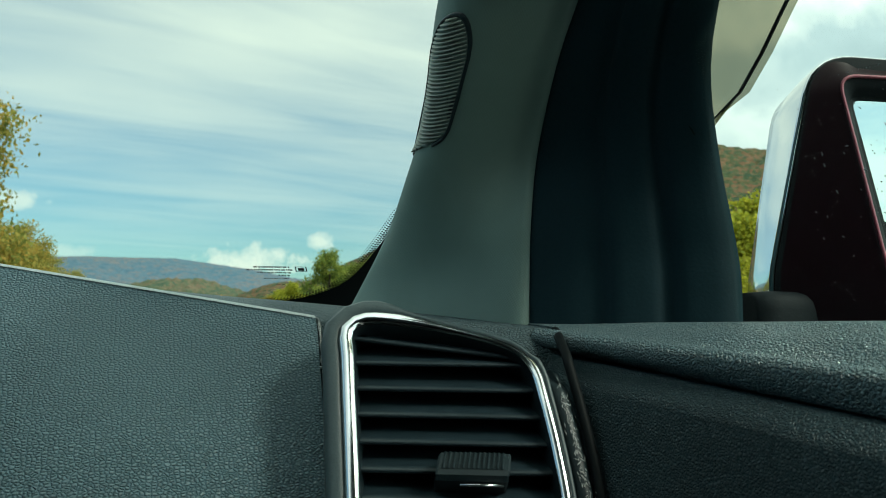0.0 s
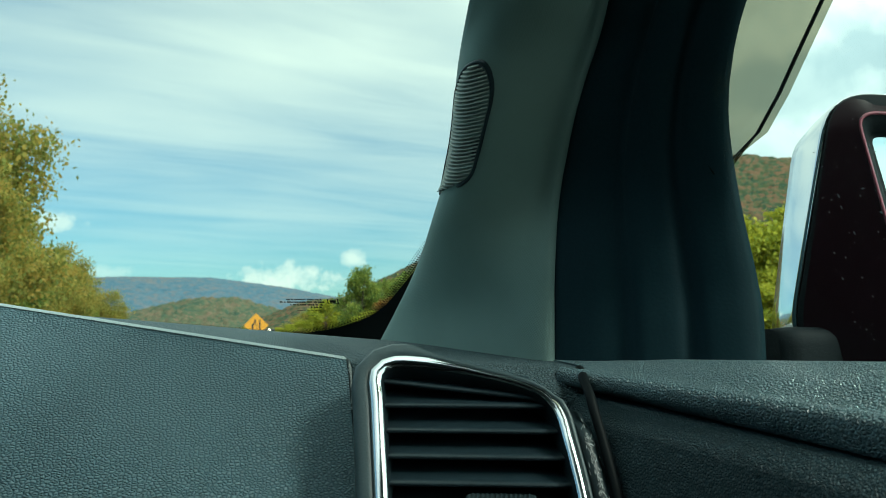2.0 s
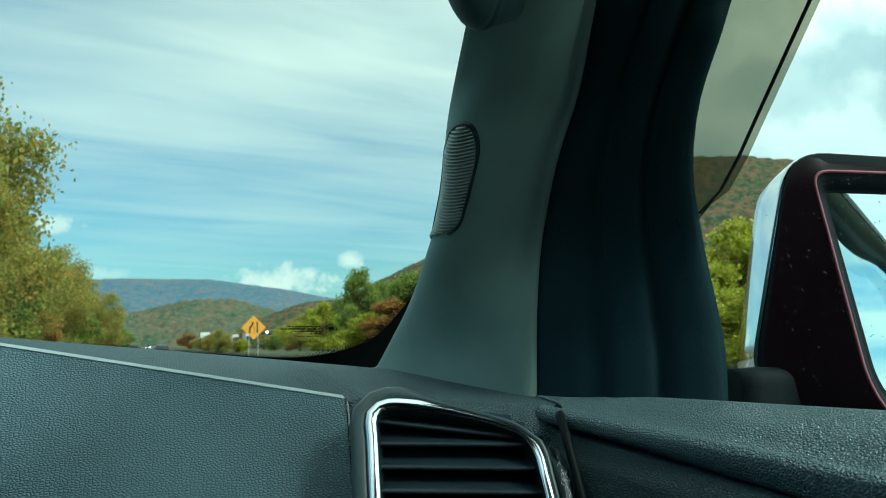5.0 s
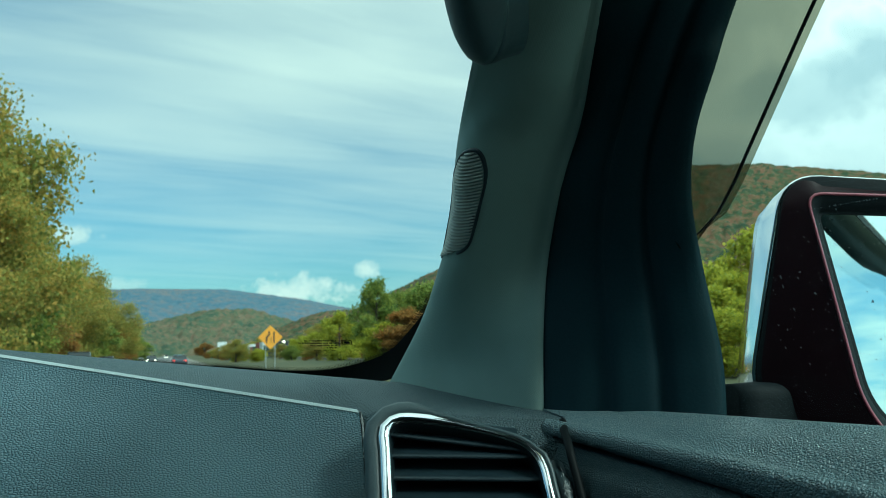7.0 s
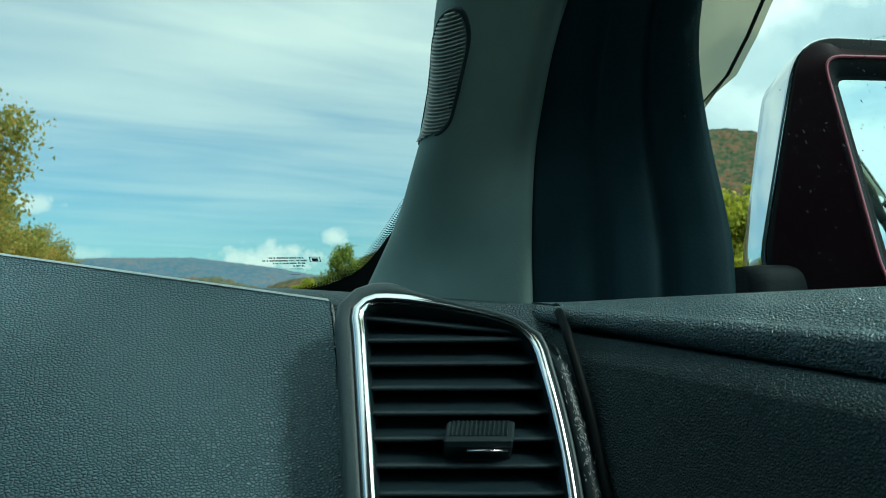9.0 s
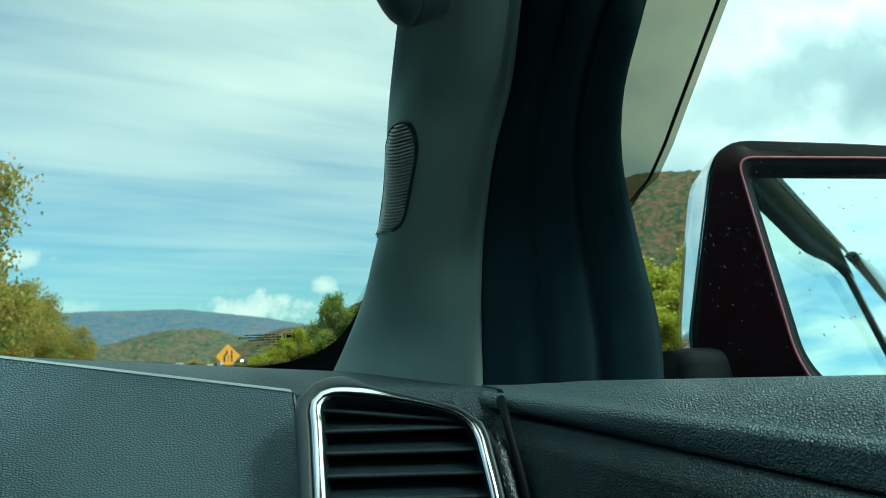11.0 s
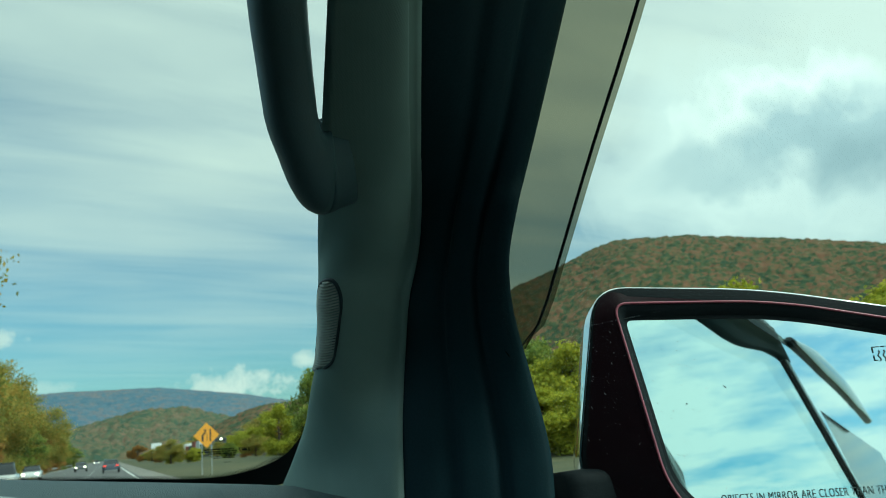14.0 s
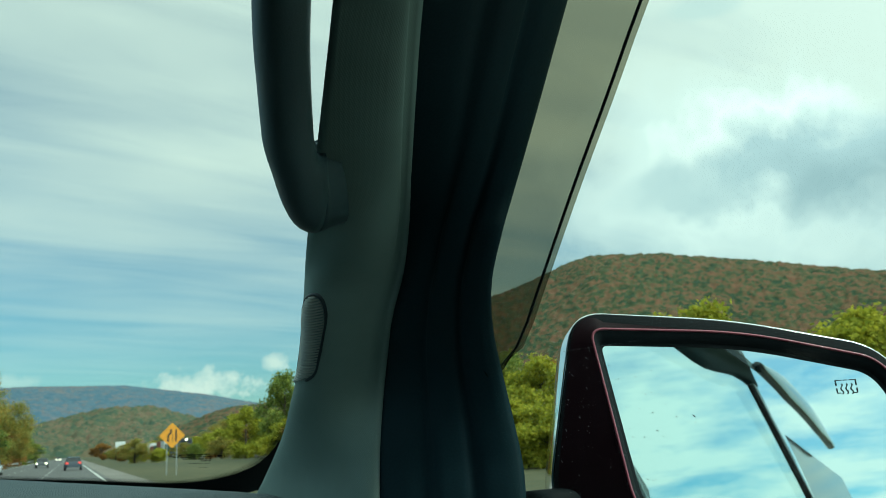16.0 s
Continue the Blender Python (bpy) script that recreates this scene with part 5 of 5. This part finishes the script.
def plant(tree, az, dist, k=1.0, turn=0.0, wide=1.0):
    p = way(az, 0) * dist
    return copy_thing(tree, Matrix.Translation((p.x, p.y, 0)) @ pose(0, 0, 0, 0, 0, turn) @ Matrix.Diagonal((k * wide, k * wide, k, 1)))


TREE_OLIVE = build_tree(12.0, 5.0, OLIVE, 21, "broad tree with olive and orange autumn leaves", 42000, 0.105)
TREE_GREEN = build_tree(10.0, 3.8, GREEN, 22, "tree with green leaves turning yellow", 13000, 0.18, 0.06)
TREE_YELLOW = build_tree(8.0, 3.6, YELLOW, 23, "bushy yellow-green roadside tree", 15000, 0.16, 0.02)
TREE_RUST = build_tree(9.0, 3.4, RUST, 24, "tree with rusty orange autumn leaves", 13000, 0.18, 0.06)


def move_first(tree, az, dist, k, turn, wide=1.0):
    p = way(az, 0) * dist
    tree.matrix_basis = Matrix.Translation((p.x, p.y, 0)) @ pose(0, 0, 0, 0, 0, turn)


# copies first, then the first of each kind takes its own place
for tree, spots in ((TREE_OLIVE, ((-12.5, 66, 1.05, 40, 1.0), (-6.4, 112, 1.12, 200, 1.0), (-4.7, 152, 1.12, 20, 1.1), (-13.5, 48, 1.0, 250, 1.0), (-3.4, 190, 0.85, 100, 1.2), (-11.6, 55, 1.5, 80, 0.9))),
                    (TREE_GREEN, ((-5.5, 118, 0.80, 60, 1.2), (-9.6, 74, 0.75, 300, 1.2), (-3.0, 230, 0.80, 10, 1.3), (-2.4, 300, 0.75, 50, 1.6), (14.6, 120, 1.0, 140, 0.9), (12.6, 112, 1.12, 30, 0.75), (27.0, 80, 0.95, 70, 1.1), (9.2, 330, 0.8, 20, 1.6))),
                    (TREE_YELLOW, ((13.2, 95, 0.58, 100, 1.3), (17.2, 96, 0.72, 30, 1.3), (8.6, 190, 0.72, 60, 1.6), (29.5, 58, 0.84, 10, 1.1), (33.0, 56, 0.92, 200, 1.1), (40.3, 62, 1.27, 80, 0.9), (37.4, 60, 1.15, 200, 0.9), (49.5, 50, 0.92, 130, 1.2), (55.0, 50, 1.0, 30, 1.2), (36.0, 48, 0.66, 70, 1.2), (27.5, 44, 0.42, 20, 1.6), (30.5, 42, 0.42, 120, 1.6), (33.5, 42, 0.45, 220, 1.6), (38.5, 40, 0.45, 320, 1.6), (43.0, 40, 0.48, 60, 1.6), (48.0, 40, 0.45, 160, 1.6), (24.0, 70, 0.8, 90, 1.2), (20.0, 80, 0.8, 190, 1.2), (4.6, 420, 0.8, 190, 1.6))),
                    (TREE_RUST, ((-4.3, 158, 0.85, 30, 1.2), (-7.2, 92, 0.60, 130, 1.3), (11.0, 190, 0.72, 90, 1.5), (31.0, 75, 0.9, 110, 1.1), (1.7, 430, 0.8, 20, 1.7), (15.0, 92, 0.70, 60, 1.3), (-8.6, 100, 0.7, 10, 1.2)))):
    for az, dist, k, turn, wide in spots:
        plant(tree, az, dist, k, turn, wide)
rows_rnd = random.Random(77)
for k in range(22):
    y = 150 + 19 * k
    kinds = (TREE_YELLOW, TREE_GREEN, TREE_RUST, TREE_OLIVE)
    x = 41 + rows_rnd.uniform(-3, 9)
    plant(kinds[rows_rnd.randrange(4)], math.degrees(math.atan2(x, y)), math.hypot(x, y), rows_rnd.uniform(0.55, 0.85), rows_rnd.uniform(0, 360), 1.5)
    x = -22 - rows_rnd.uniform(0, 8)
    plant(kinds[rows_rnd.randrange(4)], math.degrees(math.atan2(x, y)), math.hypot(x, y), rows_rnd.uniform(0.7, 1.0), rows_rnd.uniform(0, 360), 1.4)
# brush between the road and the railway
brush = random.Random(91)
for k in range(60):
    az, dist = brush.uniform(1.8, 12.0), brush.uniform(105, 400)
    if abs(math.sin(radians(az)) * dist - 29.0) < 5.0 or math.sin(radians(az)) * dist < 9.0:
        continue
    plant((TREE_YELLOW, TREE_GREEN, TREE_RUST, TREE_OLIVE)[brush.randrange(4)], az, dist, brush.uniform(0.16, 0.36), brush.uniform(0, 360), 1.7)
move_first(TREE_OLIVE, -8.9, 84, 1.0, 0)
move_first(TREE_GREEN, 15.8, 105, 1.0, 20)
move_first(TREE_YELLOW, 10.3, 140, 1.0, 50)
move_first(TREE_RUST, -3.2, 215, 1.0, 80)


# ------------------------------------------------------------------ sign, traffic and train
def build_sign():
    x, y = 6.3, 62.0
    t = thing("road_sign", (x, y, 0), "orange diamond road sign with black lane-drop arrow on steel posts", "road sign")
    m = pose(x, y, 2.62, 90, 0, 0)
    bm = bmesh.new()
    ring = rounded([Vector((0, 0.86)), Vector((0.86, 0)), Vector((0, -0.86)), Vector((-0.86, 0))], 0.09, 5)
    a = [bm.verts.new(m @ Vector((p.x, p.y, 0.0))) for p in ring]
    b = [bm.verts.new(m @ Vector((p.x, p.y, -0.012))) for p in ring]
    bm.faces.new(a)
    bm.faces.new(b[::-1])
    for i in range(len(ring)):
        j = (i + 1) % len(ring)
        bm.faces.new((a[i], b[i], b[j], a[j]))
    panel = part("panel", bm, SIGNY, t, smooth=False)

    def mark(points):
        bm = bmesh.new()
        bm.faces.new([bm.verts.new(m @ Vector((p[0], p[1], 0.006))) for p in points])
        part("symbol", bm, SIGNB, panel, smooth=False)

    mark([(0.20, -0.40), (0.30, -0.40), (0.30, 0.40), (0.20, 0.40)])
    mark([(-0.32, -0.40), (-0.20, -0.40), (-0.20, -0.02), (-0.02, 0.18), (-0.02, 0.42), (-0.14, 0.42), (-0.14, 0.22), (-0.32, 0.02)])
    for k in range(3):
        mark([(0.00, -0.36 + k * 0.16), (0.06, -0.36 + k * 0.16), (0.06, -0.27 + k * 0.16), (0.00, -0.27 + k * 0.16)])
    for dx in (-0.32, 0.32):
        bm = bmesh.new()
        box(bm, (0.06, 0.05, 2.5), pose(x + dx, y + 0.04, 1.25), 0.006)
        part("post", bm, STEEL, t, smooth=False)


build_sign()


def build_car(name, x, y, tone, length, height, turn, label, lights, boxy=False):
    """A parked-still road car, nose along +y before turning."""
    t = thing(name, (0, 0, 0), label, "car", "cars on the road")
    paint = surface(name + "_paint", tone, 0.25, 0.0, 2.0, coat=0.8, vary=0.06)
    L, W, H = length / 2, 0.90, height
    side = [(-L, 0.35), (-L, 0.75), (-L + 0.1, 0.95), (-L * 0.55, 1.0), (L * 0.42, 0.95), (L - 0.15, 0.80), (L, 0.6), (L, 0.35)]
    if boxy:
        side = [(-L, 0.40), (-L, 1.05), (-L + 0.05, 1.10), (-L * 0.2, 1.10), (L * 0.42, 1.08), (L - 0.1, 1.00), (L, 0.8), (L, 0.4)]
    bm = bmesh.new()
    rows = []
    for k, wx in enumerate((-1, -0.93, -0.6, 0.6, 0.93, 1)):
        inset = 0.06 if k in (0, 5) else 0.0
        rows.append([Vector((wx * W, a * (1 - inset * 0.4), b - inset * 0.6)) for a, b in side])
    vs = grid(bm, rows, cap=True)
    body = part("body", bm, paint, t)
    belt = 1.08 if boxy else 0.97
    roof = [(-L * 0.62, belt), (-L * 0.40, H - 0.04), (-L * 0.1, H), (L * 0.12, H - 0.02), (L * 0.45, belt)]
    if boxy:
        roof = [(-L * 0.15, belt), (-L * 0.12, H - 0.05), (0.0, H), (L * 0.25, H - 0.03), (L * 0.45, belt)]
    bm = bmesh.new()
    grid(bm, [[Vector((wx * (W - 0.08 if b < belt + 0.05 else W - 0.22), a, b)) for a, b in roof] for wx in (-1, -0.85, 0.85, 1)], cap=True)
    part("cabin_glass", bm, DARKGLASS, t)
    bm = bmesh.new()
    mid = [p for p in roof[1:4]]
    grid(bm, [[Vector((wx * (W - 0.20), a, b + 0.015)) for a, b in mid] for wx in (-1, -0.8, 0.8, 1)])
    part("roof", bm, paint, t)
    for sx in (-1, 1):
        for sy in (-0.62, 0.62):
            bm = bmesh.new()
            disc(bm, Vector((sx * (W - 0.08), sy * L, 0.33)), 0.33, (1, 0, 0), 18, 0.22)
            w = part("wheel", bm, TYRE, t)
            bm = bmesh.new()
            disc(bm, Vector((sx * (W + 0.02), sy * L, 0.33)), 0.20, (1, 0, 0), 14, 0.04)
            part("rim", bm, STEEL, w)
    for sx in (-1, 1):
        bm = bmesh.new()
        box(bm, (0.30, 0.06, 0.16), pose(sx * 0.66, -L - 0.005, 0.80), 0.02)
        part("tail_light", bm, TAIL, t)
        bm = bmesh.new()
        box(bm, (0.30, 0.06, 0.15), pose(sx * 0.64, L + 0.0, 0.68), 0.02)
        part("headlight", bm, LAMP if lights else WHITE, t)
    t.matrix_basis = pose(x, y, 0.03, 0, 0, turn)
    return t


build_car("sedan", 0.3, 108, (0.03, 0.04, 0.06), 4.7, 1.45, 0, "dark blue saloon car driving ahead", False)
build_car("oncoming_truck", -6.4, 64, (0.55, 0.56, 0.55), 5.2, 1.85, 180, "white oncoming pickup truck", True, True)
build_car("oncoming_sedan", -4.0, 150, (0.04, 0.045, 0.05), 4.6, 1.45, 180, "black oncoming car with headlights on", True)
build_car("white_car", -7.3, 100, (0.6, 0.6, 0.6), 4.4, 1.5, 180, "white oncoming hatchback on the highway", True)
build_car("red_car", -0.2, 260, (0.25, 0.02, 0.02), 4.5, 1.5, 0, "small red car far ahead", False)
build_car("far_car", -3.8, 330, (0.35, 0.35, 0.36), 4.5, 1.5, 180, "silver oncoming car far off", True)


def build_train():
    x0 = 29.0
    loco = thing("locomotive", (x0, 250, 0), "dark freight locomotive with headlights on", "locomotive")
    dark = surface("loco_paint", (0.025, 0.027, 0.03), 0.4, 0.1, 2.0)
    for name, size, at in (("nose", (2.4, 2.6, 2.6), (x0, 247.3, 2.4)), ("cab", (3.1, 2.4, 4.0), (x0, 249.8, 2.9)), ("hood", (2.0, 13.0, 3.3), (x0, 257.6, 2.75)), ("frame", (3.0, 19.0, 0.7), (x0, 255.0, 0.95)), ("bogie", (2.4, 4.0, 0.62), (x0, 249.5, 0.47)), ("bogie", (2.4, 4.0, 0.62), (x0, 260.5, 0.47))):
        bm = bmesh.new()
        box(bm, size, pose(*at), 0.15)
        part(name, bm, dark, loco)
    for dx, z in ((-0.6, 1.7), (0.6, 1.7), (0.0, 4.55)):
        bm = bmesh.new()
        disc(bm, Vector((x0 + dx, 245.9 if z < 3 else 248.5, z)), 0.28, (0, 1, 0), 12, 0.15)
        part("headlight", bm, LAMP, loco)
    bm = bmesh.new()
    box(bm, (2.2, 0.08, 0.9), pose(x0, 248.55, 3.9), 0.05)
    part("windscreen", bm, DARKGLASS, loco)
    tones = [("rust_red", (0.30, 0.07, 0.04)), ("white", (0.62, 0.63, 0.62)), ("dark_green", (0.04, 0.09, 0.05)), ("blue_grey", (0.08, 0.11, 0.16)), ("brown", (0.16, 0.07, 0.04))]
    y = 268.0
    for k, i in enumerate((3, 2, 1, 0, 2, 0, 1, 4, 0, 3, 4, 0)):
        nm, tone = tones[i]
        mat = surface("container_" + nm, tone, 0.55, 0.1, 1.2, vary=0.2)
        w = thing("freight_wagon", (x0, y + 7, 0), nm.replace("_", " ") + " container on a flat freight wagon", "wagon", "train wagons")
        bm = bmesh.new()
        n = 48
        rows = []
        tall = 3.9 if k in (2, 3, 6) else 2.7
        for j in range(n + 1):
            yy = y + 1 + 12.2 * j / n
            d = 0.04 * (j % 2)
            rows.append([Vector((x0 - 1.25 + d, yy, 1.2)), Vector((x0 - 1.25 + d, yy, 1.2 + tall)), Vector((x0 + 1.25 - d, yy, 1.2 + tall)), Vector((x0 + 1.25 - d, yy, 1.2))])
        grid(bm, rows, close_u=True, cap=True)
        part("container", bm, mat, w, smooth=False)
        bm = bmesh.new()
        box(bm, (2.6, 13.6, 0.4), pose(x0, y + 7, 0.98), 0.05)
        part("flat_bed", bm, dark, w, smooth=False)
        for yy in (y + 1.8, y + 12.2):
            bm = bmesh.new()
            disc(bm, Vector((x0 - 0.75, yy, 0.48)), 0.45, (1, 0, 0), 14, 0.14)
            part("wheel", bm, STEEL, w)
        y += 14.4
    strip("rail_bed", x0 - 2.6, x0 + 2.6, 0.16, -100, 900, BALLAST, "gravel railway bed", "railway")


build_train()


def build_roadside():
    t = thing("notice_board", (19.5, 330, 0), "plain white notice board on posts", "sign board")
    bm = bmesh.new()
    box(bm, (3.4, 0.1, 3.8), pose(16.0, 330, 3.9), 0.02)
    part("board", bm, WHITE, t, smooth=False)
    for dx in (-1.2, 1.2):
        bm = bmesh.new()
        box(bm, (0.15, 0.15, 2.2), pose(16.0 + dx, 330, 1.1))
        part("post", bm, STEEL, t, smooth=False)


build_roadside()
